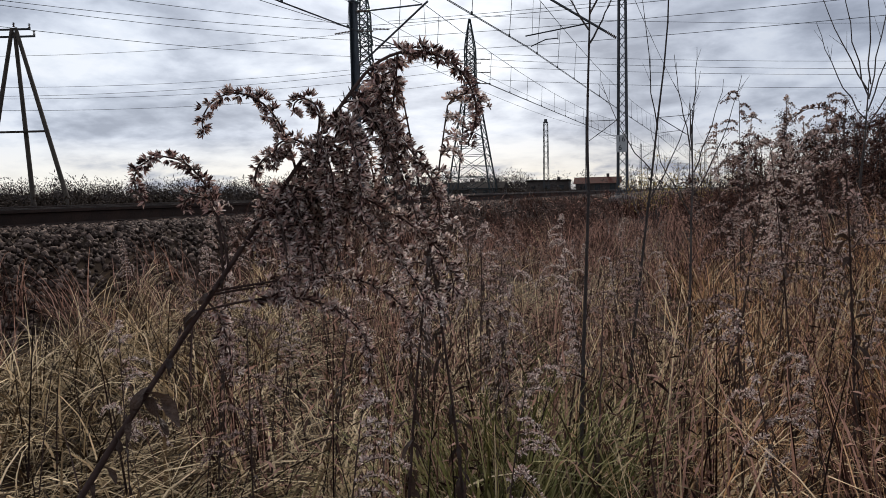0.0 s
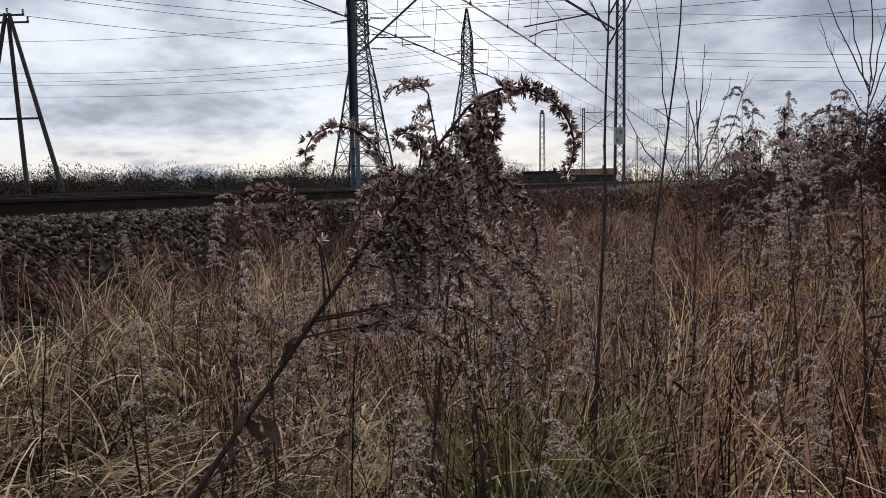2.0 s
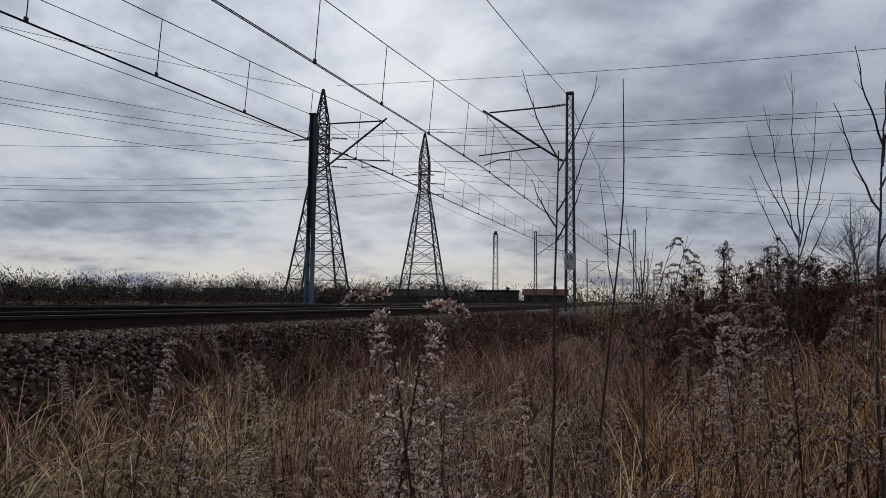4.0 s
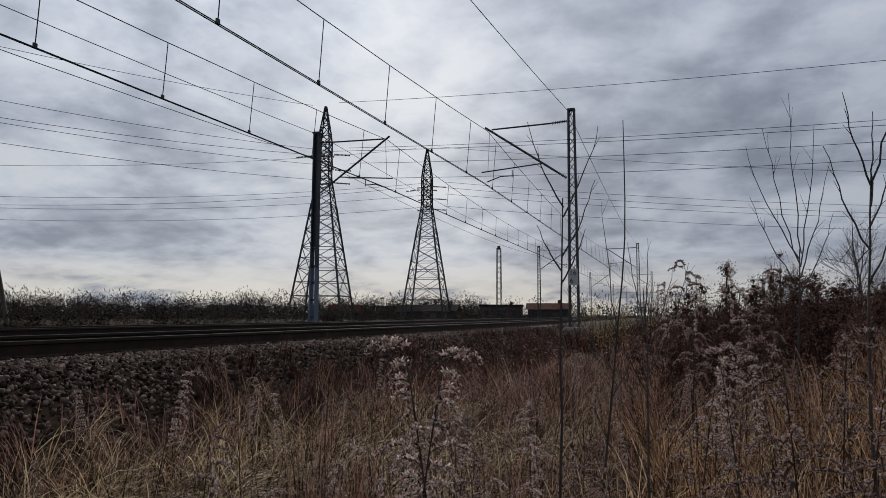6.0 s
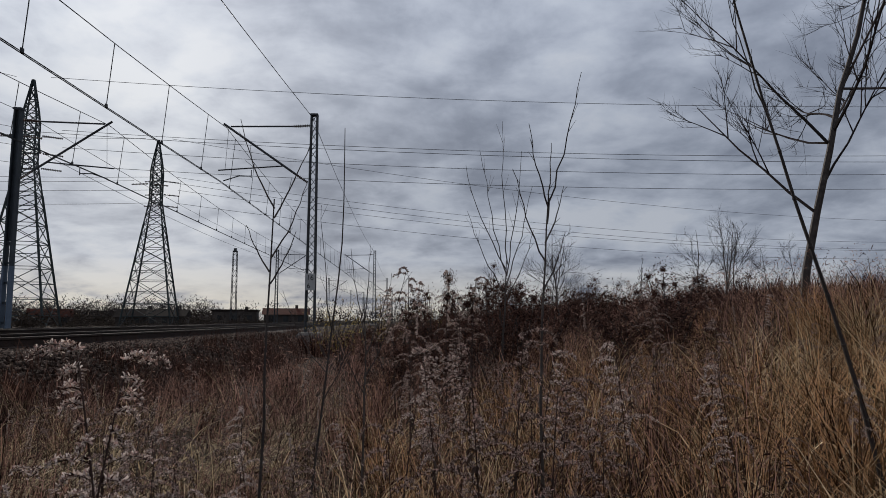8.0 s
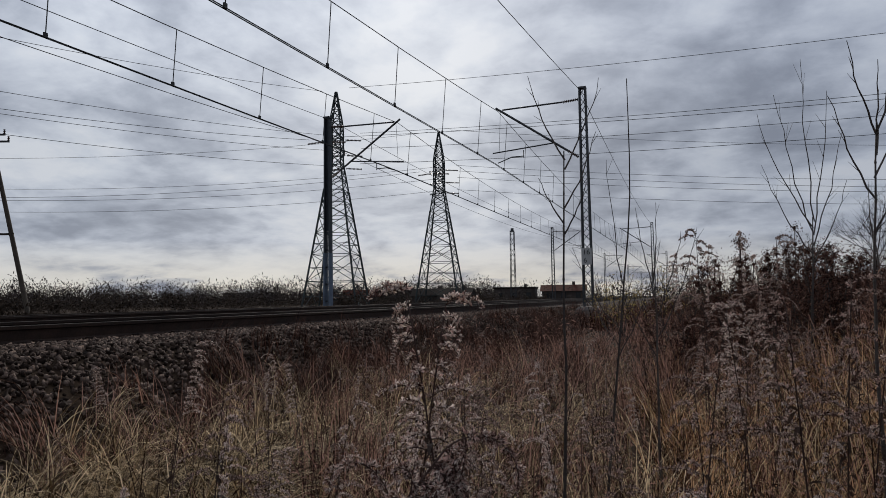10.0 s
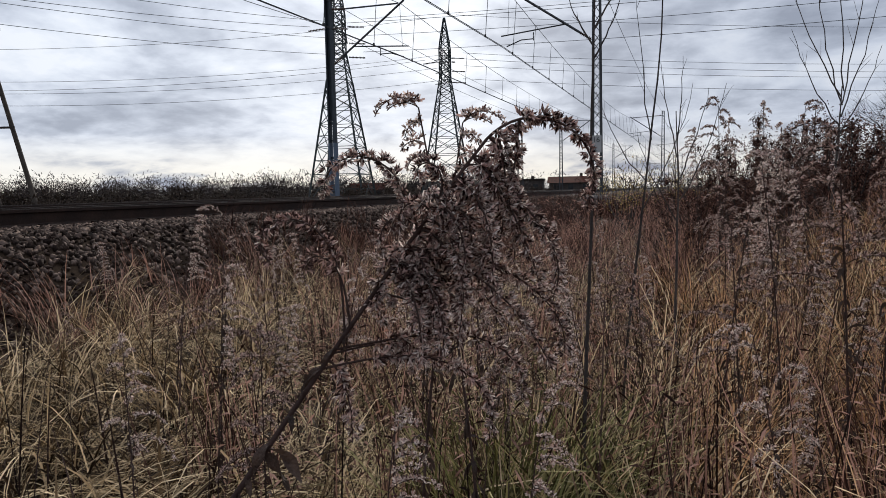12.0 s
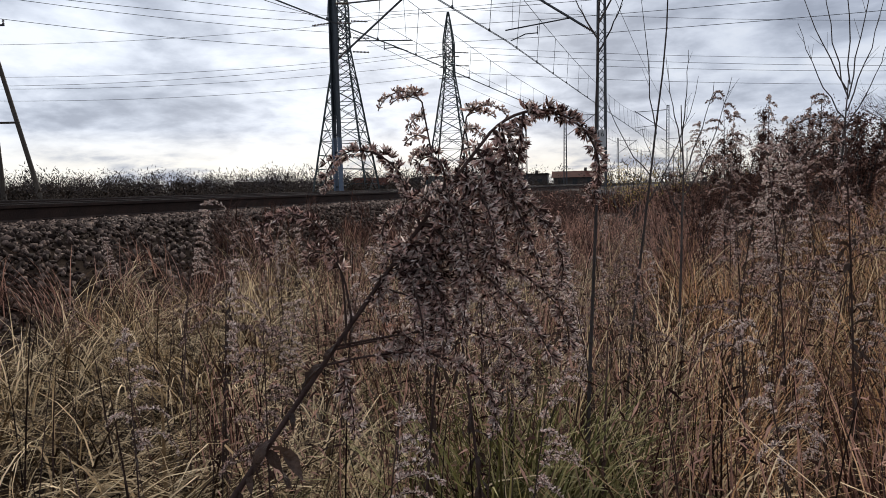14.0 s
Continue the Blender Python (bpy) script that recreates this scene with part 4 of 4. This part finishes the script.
def wedge(y0, y1, xa, xb, fan=0.55, power=1.5, left=0.75):
    """Random ground points between y0 and y1, spreading with distance."""
    def region(r, n):
        y = y0 + (y1 - y0) * r.random(n) ** power
        lo = np.maximum(xa - left * np.maximum(y, 0), -1.75 + curve_off(y) + 0.25 * r.random(n))
        x = lo + (xb + fan * np.maximum(y, 0) - lo) * r.random(n)
        return np.stack([x, y], -1)
    return region


def stretch(y0, y1, x0, x1):
    def region(r, n):
        return np.stack([x0 + (x1 - x0) * r.random(n), y0 + (y1 - y0) * r.random(n)], -1)
    return region


blades("straw_grass", 9000, wedge(0.6, 9, -0.4, 0.5, 0.3), 0.5, 0.0028, 2.1, STRAW, 21, "long straw-coloured dead grass lying in tufts", 6, 0.6, 0.045, 0.5, 0.55, 0.6)
blades("flattened_grass", 13000, lambda r, k: np.stack([(yy := 0.4 + 4.8 * r.random(k) ** 1.2) * 0 + (-1.95 + curve_off(yy)) * r.random(k) ** 0.8 + 0.1, yy], -1), 0.58, 0.0033, 2.3, MATTED, 22, "pale flattened dead grass at the foot of the ballast", 7, 0.4, 0.05, 0.5, 0.8, 0.4)
blades("straw_grass", 4200, lambda r, k: np.stack([(yy := -0.5 + 7.5 * r.random(k)) * 0 + (-2.45 + 1.4 * r.random(k)) + curve_off(yy), yy], -1), 0.42, 0.0032, 1.7, STRAW, 41, "straw-coloured dead grass along the foot of the ballast", 6, 0.3, 0.07, 0.5, 0.25)
blades("brown_grass", 4000, lambda r, k: np.stack([(yy := -0.5 + 8.5 * r.random(k)) * 0 + (-2.75 + 1.4 * r.random(k)) + curve_off(yy), yy], -1), 0.42, 0.0032, 1.2, WEED, 42, "brown withered weeds along the foot of the ballast", 5, 0.2, 0.08)
blades("straw_grass", 9000, wedge(0.85, 7, 0.55, 1.5, 0.7, 1.3, 0.05), 0.52, 0.0024, 2.0, RUSSET, 34, "tan arching dead grass on the bank", 6, 0.6, 0.045, 0.5, 0.25)
blades("straw_grass", 5000, wedge(0.85, 6, 0.45, 1.4, 0.6, 1.3, 0.05), 0.6, 0.003, 1.7, STRAW, 35, "pale arching dead grass on the bank", 6, 0.5, 0.05, 0.5, 0.2)
blades("brown_grass", 7000, stretch(-5, 0.7, -1.75, 4.5), 0.42, 0.0035, 1.6, WEED, 38, "brown matted dead grass", 5, 0.5, 0.09)
blades("straw_grass", 4000, stretch(-4, 0.6, -1.7, 3.5), 0.42, 0.003, 1.9, STRAW, 39, "straw-coloured dead grass in tufts", 5, 0.6, 0.06, 0.5, 0.3)
blades("curled_grass", 1500, wedge(1.0, 5.5, -1.6, 1.2, 0.5, 1.2, 0.3), 0.5, 0.0042, 3.0, STRAW, 43, "pale broad grass blades curling over at the tip", 8, 0.2, 0.0, 0.5, 0.15)
blades("dark_stalks", 700, wedge(1.0, 7, -0.9, 1.2, 0.5, 1.2, 0.3), 0.66, 0.0028, 0.25, DEADSTEM, 44, "dark leafless weed stalks", 5, 0.12, 0.0, 0.5, 0.05)
blades("green_grass", 900, stretch(1.15, 1.75, -0.1, 0.3), 0.5, 0.0035, 1.5, GREENGRASS, 23, "tuft of grass still green among the straw", 5, 0.2, 0.04)
blades("green_grass", 900, stretch(0.7, 1.3, -0.6, -0.1), 0.25, 0.003, 1.5, GREENGRASS, 29, "green grass shoots under the straw", 5, 0.3, 0.05)
blades("russet_grass", 8000, wedge(2.0, 11, 0.7, 1.5, 0.7, 1.5, 0.05), 0.55, 0.0026, 1.1, RUSSET, 24, "tall russet dry grass on the bank", 5, 0.35, 0.06)
blades("straw_stalks", 1300, wedge(0.9, 8, 0.5, 1.5, 0.7), 0.62, 0.0026, 0.9, STRAW, 30, "pale upright straw stalks", 5, 0.15, 0.10)
blades("brown_grass", 11000, wedge(2.2, 16, -0.2, 1.2, 0.4, 1.2, 0.4), 0.45, 0.0032, 1.6, WEED, 37, "brown matted dead grass", 5, 0.5, 0.09)
blades("brown_grass", 9000, wedge(6, 30, 0.0, 4, 0.7, 1.2), 0.62, 0.005, 1.3, WEED, 36, "brown dead grass on the bank", 5, 0.3, 0.12)
blades("russet_grass", 7000, wedge(5, 30, 0.6, 4, 0.7, 1.2, 0.1), 0.6, 0.005, 1.3, WEED, 25, "tall dark russet dry grass on the bank", 4, 0.2, 0.12)
blades("withered_weeds", 4200, wedge(1.3, 10, -0.1, 0.9, 0.5, 1.4, 0.42), 0.55, 0.0028, 0.4, WEED, 26, "withered brown weed stalks", 4, 0.05, 0.06, 0.5)
blades("shoulder_weeds", 9000, lambda r, k: np.stack([(-3.3 + 1.6 * r.random(k)) + curve_off(yy := 5 + 22 * r.random(k)), yy], -1), 0.42, 0.0035, 1.1, BUSHLEAF, 33, "brown weeds on the ballast shoulder", 5, 0.3, 0.10, 0.8)
blades("far_grass", 24000, wedge(20, 90, -3, 8, 0.9, 1.3), 0.8, 0.02, 0.9, BUSHLEAF, 27, "brown dead grass and weeds along the line", 3, 0.1, 0.3)
blades("field_grass", 16000, stretch(0, 60, -70, -15), 0.7, 0.03, 0.9, FARBUSH, 28, "brown dead field beyond the tracks", 3, 0.1, 0.3)


def weed_fuzz(name, count, region, h0, h1, size, mat, seed, label):
    """Fine withered twigs, pods and curled leaves that fill the stand between stalks."""
    r = np.random.default_rng(seed)
    xy = region(r, count)
    z = ground_z(xy[:, 0], xy[:, 1]) + h0 + (h1 - h0) * r.random(count)
    c = np.stack([xy[:, 0], xy[:, 1], z], -1)
    d = r.normal(size=(count, 3))
    d /= np.linalg.norm(d, axis=1, keepdims=True)
    s = np.cross(d, r.normal(size=(count, 3)))
    s /= np.linalg.norm(s, axis=1, keepdims=True) + 1e-9
    ln = (size * (0.4 + r.random(count)))[:, None]
    wd = ln * 0.16
    v = np.stack([c - d * ln, c + s * wd, c + d * ln + np.array([0, 0, -0.3]) * ln, c - s * wd], 1)
    F = np.arange(count * 4).reshape(-1, 4)
    return tagged(new(name, raw_mesh(name, v.reshape(-1, 3), F, mat)), label, "weeds", kind="stuff")


weed_fuzz("weed_litter", 30000, wedge(1.2, 9, 0.0, 0.9, 0.5, 1.4, 0.45), 0.05, 0.55, 0.014, WEED, 31, "shrivelled leaves and pods among the weed stalks")
weed_fuzz("weed_litter", 40000, wedge(6, 26, 0.0, 3, 0.7, 1.2), 0.05, 0.85, 0.022, WEED, 32, "shrivelled leaves and pods among the weed stalks")

# ---------------------------------------------------------------- saplings and trees


def grow(m, p, d, ln, r, level, rnd, spread=0.5, up=0.25, kids=(3, 5), n=6, sides=5):
    """A twig that wanders upward and forks."""
    pts, rad = [Vector(p)], [r]
    dd = Vector(d).normalized()
    for i in range(n):
        dd = (dd + rand_dir(rnd) * 0.13 + Vector((0, 0, up * 0.25))).normalized()
        pts.append(pts[-1] + dd * ln / n)
        rad.append(r * (1 - 0.72 * (i + 1) / n))
    m.tube(pts, rad, sides)
    if level > 0:
        for _ in range(rnd.randint(*kids)):
            q, qd = at_len(pts, ln * rnd.uniform(0.3, 0.95))
            nd = (qd + rand_dir(rnd) * spread + Vector((0, 0, up))).normalized()
            grow(m, q, nd, ln * rnd.uniform(0.35, 0.6), r * 0.5, level - 1, rnd, spread, up, kids, max(3, n - 1), max(3, sides - 1))


def sapling(x, y, top, r, seed, forks, label, tilt=(0, 0)):
    """A slim bare shoot from the ground up to the height top, forking near its end. forks: share of height, heading, length."""
    rnd = random.Random(seed)
    g = float(ground_z(x, y))
    t = thing("sapling", label, "sapling", "bare saplings", at=(x, y, g - 0.03))
    h = top - g + 0.03
    d = Vector((tilt[0], tilt[1], 1)).normalized()
    sway = Vector((0, 0, 0))
    pts = [Vector((0, 0, 0))]
    for i in range(14):
        sway = (sway * 0.7 + rand_dir(rnd) * 0.05)
        pts.append(pts[-1] + (d + sway).normalized() * h / 14)
    m = Mesh()
    m.tube(pts, [r * (1 - 0.75 * i / 14) for i in range(15)], 7)
    for i in range(3, 14):
        m.tube([pts[i] - Vector((0, 0, 0.006)), pts[i], pts[i] + Vector((0, 0, 0.006))], [r * (1 - 0.75 * i / 14) * k for k in (0.9, 1.35, 0.9)], 6)
    part("trunk", m, BARK, t)
    U, V = Vector((0.955, 0.29, 0)), Vector((-0.29, 0.955, 0))
    for f, a0, ln, dep in forks:
        p, _ = at_len(pts, h * f)
        m = Mesh()
        bp = arc(p, ln, a0, 90 + (a0 - 90) * 0.45, dep, 8, 1.0, U, V)
        bp = [q + rand_dir(rnd) * ln * 0.012 for q in bp]
        rr = r * 0.38
        m.tube(bp, [rr * (1 - 0.7 * i / 8) for i in range(9)], 5)
        for q in range(3):
            s, sd_ = at_len(bp, ln * rnd.uniform(0.25, 0.9))
            m.tube([s, s + (sd_ + rand_dir(rnd) * 0.5).normalized() * ln * 0.14], [rr * 0.4, rr * 0.2], 4)
        part("branch", m, BARK, t)
    return t


sapling(0.325, 1.46, 0.70, 0.0058, 41, [(0.985, 120, 0.22, 0), (0.97, 58, 0.24, 10), (0.90, 58, 0.20, -15), (0.86, 55, 0.14, 10), (0.88, 128, 0.12, 0)], "slim dark bare sapling with a forked top", (-0.03, 0))
sapling(0.35, 2.05, 1.06, 0.0052, 42, [(0.62, 98, 0.42, 0), (0.5, 60, 0.4, 0), (0.55, 130, 0.3, 0)], "slim dark bare sapling", (0.02, 0.03))
sapling(1.07, 1.88, 0.80, 0.0075, 43, [(0.985, 68, 0.45, 0), (0.98, 112, 0.26, 10), (0.94, 84, 0.26, -12), (0.90, 60, 0.2, 8), (0.86, 118, 0.3, 0), (0.8, 58, 0.2, 0)], "bare sapling with many forked branches")
sapling(1.55, 5.8, 0.95, 0.014, 44, [(0.95, 122, 1.0, 0), (0.9, 108, 1.15, 10), (0.97, 92, 1.3, -10), (0.92, 78, 1.15, 0), (0.85, 66, 0.95, 5), (0.8, 130, 0.8, 8), (0.75, 58, 0.7, -8)], "bare sapling with many forked branches")
sapling(0.50, 3.0, 0.55, 0.008, 45, [(0.85, 105, 0.4, 0), (0.78, 65, 0.4, 0), (0.7, 58, 0.55, 10), (0.65, 125, 0.4, 0), (0.9, 85, 0.35, 5)], "slim grey bare sapling")
sapling(2.18, 1.93, 1.98, 0.0085, 46, [(0.62, 118, 0.45, 0), (0.8, 60, 0.45, 0), (0.86, 58, 0.36, 0)], "slim dark bare sapling leaning over the bank", (-0.27, 0.05))
sapling(-0.35, 2.6, 0.12, 0.0035, 47, [(0.9, 125, 0.22, 0), (0.85, 55, 0.25, 10), (0.8, 100, 0.3, -10), (0.7, 130, 0.2, 0)], "pale dry branching weed in front of the ballast")


def tree(x, y, height, seed, label, levels=3, group="bare trees", leaf=0.0):
    rnd = random.Random(seed)
    t = thing("tree", label, "tree", group, at=(x, y, float(ground_z(x, y)) - 0.1))
    tr, cr = Mesh(), Mesh()
    pts = [Vector((0, 0, 0))]
    d = Vector((rnd.uniform(-0.1, 0.1), rnd.uniform(-0.1, 0.1), 1))
    for i in range(8):
        d = (d + rand_dir(rnd) * 0.12).normalized()
        d.z = abs(d.z)
        pts.append(pts[-1] + d * height * 0.85 / 8)
    r = height * 0.008
    tr.tube(pts, [r * (1 - 0.8 * i / 8) for i in range(9)], 7)
    for k in range(14):
        f = rnd.uniform(0.2, 0.97)
        p, _ = at_len(pts, poly_len(pts) * f)
        nd = (rand_dir(rnd) + Vector((0, 0, 0.55))).normalized()
        grow(cr, p, nd, height * (0.42 - 0.28 * f) * rnd.uniform(0.8, 1.2), r * 0.4 * (1.1 - 0.6 * f), levels, rnd, 0.7, 0.2, (4, 6), 5, 4)
    part("trunk", tr, BARK, t)
    part("crown", cr, FARWOOD, t, "bare fine twigs")
    return t


tree(5.45, 7.7, 7.0, 61, "bare tree with dense fine twigs", 3)
young = [tree(7.5, 14, 2.6, 62, "bare shrubby tree on the bank", 2, "shrubby trees"), tree(6.2, 24, 3.0, 65, "bare shrubby tree on the bank", 2, "shrubby trees")]
rt = random.Random(17)
for k in range(16):
    d, az = rt.uniform(13, 34), rt.uniform(-36, -7)
    x, y = 0.56 - d * math.sin(radians(az)), d * math.cos(radians(az))
    c = copy_thing(young[k % 2], pose(x, y, float(ground_z(x, y)) - 0.1, 0, 0, rt.uniform(0, 360)))
    c.scale = (rt.uniform(0.7, 1.15),) * 3


def shrub(name, x, y, w, h, count, size, mat, seed, label, group):
    """A loose bush: stems and many small leaf-like clumps with gaps."""
    rnd = random.Random(seed)
    t = thing(name, label, "bush", group, at=(x, y, float(ground_z(x, y)) - 0.05))
    st, lf = Mesh(), Mesh()
    tips = []
    for k in range(9):
        az = rnd.uniform(0, 6.28)
        e = Vector((math.cos(az) * w * 0.5 * rnd.random(), math.sin(az) * w * 0.5 * rnd.random(), h * rnd.uniform(0.6, 1.0)))
        mid = e * 0.5 + rand_dir(rnd) * w * 0.08
        st.tube([(0, 0, 0), mid, e], [h * 0.012, h * 0.007, h * 0.003], 4)
        tips += [mid.lerp(e, q) for q in (0.0, 0.35, 0.7, 1.0)]
    for k in range(count):
        c = rnd.choice(tips) + rand_dir(rnd) * rnd.random() ** 1.6 * w * 0.14
        if c.z < 0.05:
            c.z = 0.05
        d = rand_dir(rnd)
        s = d.orthogonal().normalized() * size * 0.2
        q = size * rnd.uniform(0.6, 1.3)
        lf.add([c, c + d * q * 0.5 + s, c + d * q, c + d * q * 0.5 - s], [(0, 1, 2, 3)])
    part("stem", st, BARK, t, kind="stuff")
    part("foliage", lf, mat, t, kind="stuff")
    return t


rb = random.Random(8)
for i in range(20):
    d, az = rb.uniform(6, 15), rb.uniform(-32, 1)
    x, y = 0.56 - d * math.sin(radians(az)), d * math.cos(radians(az))
    e = 0.11 * float(smooth(2.0, -3.0, az)) * rb.uniform(0.5, 1.0)
    shrub("bush", x, y, rb.uniform(0.8, 1.4), max(0.6, 0.25 + d * e - float(ground_z(x, y))), 5200, 0.03, BUSHLEAF, 200 + i, "brown withered bush on the bank", "withered bushes")
for i, (x, y, h) in enumerate(((-0.6, 14, 1.55), (0.1, 16, 1.8), (-1.2, 18, 1.5), (0.7, 19, 2.0), (1.6, 22, 2.1))):
    shrub("yellow_bush", x, y, 1.6, h, 420, 0.045, YELLOWLEAF, 300 + i, "sparse bush with yellowed autumn leaves", "yellowing bushes")
for i in range(26):
    y = rb.uniform(12, 110)
    x = -15.2 + float(curve_off(y)) - rb.uniform(0, 6) - 0.02 * y
    shrub("hedge_bush", x, y, rb.uniform(1.5, 3), rb.uniform(0.9, 1.7), 500, 0.14, FARBUSH, 400 + i, "dull brown bush beyond the tracks", "trackside bushes")

# far belt of bare woodland and village


def wood_belt(name, count, region, h0, h1, seed, mat, label, per=26, thin=0.022):
    """Far bare trees: many slim branches in uneven crowns."""
    r = np.random.default_rng(seed)
    xy = region(r, count)
    h = h0 + (h1 - h0) * r.random(count) ** 1.5
    z0 = ground_z(xy[:, 0], xy[:, 1])
    m = count * per
    cx, cy, cz, hh = (np.repeat(q, per) for q in (xy[:, 0], xy[:, 1], z0, h))
    wide = np.repeat(0.25 + 0.3 * r.random(count), per)
    d = r.normal(size=(m, 3))
    d *= (r.random(m) ** 0.45 / np.linalg.norm(d, axis=1))[:, None]
    low = r.random(m) < 0.35
    p = np.stack([cx + d[:, 0] * wide * hh, cy + d[:, 1] * wide * hh, cz + hh * np.where(low, 0.45 * r.random(m), 0.62 + 0.36 * d[:, 2])], -1)
    dd = r.normal(size=(m, 3)) + [0, 0, 0.5]
    dd /= np.linalg.norm(dd, axis=1, keepdims=True)
    q = p + dd * (hh * (0.04 + 0.07 * r.random(m)))[:, None]
    a = r.random(m) * np.pi
    s = np.stack([np.cos(a), np.sin(a), 0.3 * np.ones(m)], -1) * (hh * thin * np.where(low, 3.0, 1.0))[:, None]
    v = np.stack([p - s, p + s, q + s * 0.4, q - s * 0.4], 1).reshape(-1, 3)
    return tagged(new(name, raw_mesh(name, v, np.arange(len(v)).reshape(-1, 4), mat)), label, "woodland", kind="stuff")


def polar(a0, a1, d0, d1):
    def region(r, n):
        a = np.radians(a0 + (a1 - a0) * r.random(n))
        d = d0 + (d1 - d0) * r.random(n)
        return np.stack([-np.sin(a) * d, np.cos(a) * d], -1)
    return region


wood_belt("far_woodland", 1500, polar(15, 85, 230, 420), 6.0, 12.0, 71, FARWOOD, "far belt of bare winter trees", 100, 0.014)
wood_belt("field_hedge", 1500, polar(14, 85, 200, 300), 3, 6, 74, FARBUSH, "dull brown hedge along the far field", 60, 0.026)
wood_belt("far_scrub", 2300, polar(12, 80, 60, 200), 0.8, 1.9, 72, FARBUSH, "brown scrub across the far field", 35, 0.026)
wood_belt("far_woodland", 600, polar(-45, 16, 150, 420), 4, 8, 73, FARWOOD, "far belt of bare winter trees", 90, 0.014)


def house(x, y, w, d, h, roof_h, turn, roof_mat, label, flat=False):
    t = thing("house", label, "house", "village houses", at=(x, y, float(ground_z(x, y)) - 0.2))
    t.rotation_euler[2] = radians(turn)
    m = Mesh()
    m.box(-w / 2, w / 2, -d / 2, d / 2, 0, h)
    part("wall", m, PLASTER, t)
    m = Mesh()
    if flat:
        m.box(-w / 2 - 0.2, w / 2 + 0.2, -d / 2 - 0.2, d / 2 + 0.2, h, h + 0.5)
    else:
        e = 0.5
        m.add([(-w / 2 - e, -d / 2 - e, h - 0.1), (w / 2 + e, -d / 2 - e, h - 0.1), (w / 2 + e, d / 2 + e, h - 0.1), (-w / 2 - e, d / 2 + e, h - 0.1), (-w / 2 - e, 0, h + roof_h), (w / 2 + e, 0, h + roof_h)],
              [(0, 1, 5, 4), (2, 3, 4, 5), (1, 2, 5), (3, 0, 4), (3, 2, 1, 0)])
    rf = part("roof", m, roof_mat, t)
    m = Mesh()
    m.box(w * 0.2, w * 0.2 + 0.7, 0.3, 1.0, h, h + roof_h + 0.8)
    part("chimney", m, PLASTER, rf)
    for i in range(3):
        wx = -w / 2 + w * (i + 0.5) / 3
        m = Mesh()
        m.box(wx - 0.6, wx + 0.6, -d / 2 - 0.03, -d / 2 + 0.05, h * 0.4, h * 0.4 + 1.4)
        part("window", m, PANE, t)
    return t


house(-112, 225, 12, 9, 3, 2.6, 30, ROOFRED, "white house with a red pitched roof in the village")
house(-98, 235, 10, 8, 3, 2.2, 20, ROOFGREY, "pale house with a grey roof in the village")
house(-165, 225, 12, 9, 3, 2.4, 35, ROOFGREY, "pale house with a grey roof in the village")
house(-84, 245, 10, 8, 3, 2.2, 20, ROOFRED, "white house with a red pitched roof in the village")
house(-40.4, 172, 10.5, 8, 3.9, 0.5, 8, ROOFGREY, "low flat-roofed building beside the line", True)
house(-27.6, 170, 10.5, 8, 3.0, 1.5, 8, ROOFRED, "low building with a red roof beside the line")
house(-58, 175, 9, 8, 3.0, 1.7, 8, ROOFGREY, "low building with a dark pitched roof")
house(-66, 178, 10, 8, 2.8, 2.0, 8, ROOFGREY, "low building with a dark pitched roof")
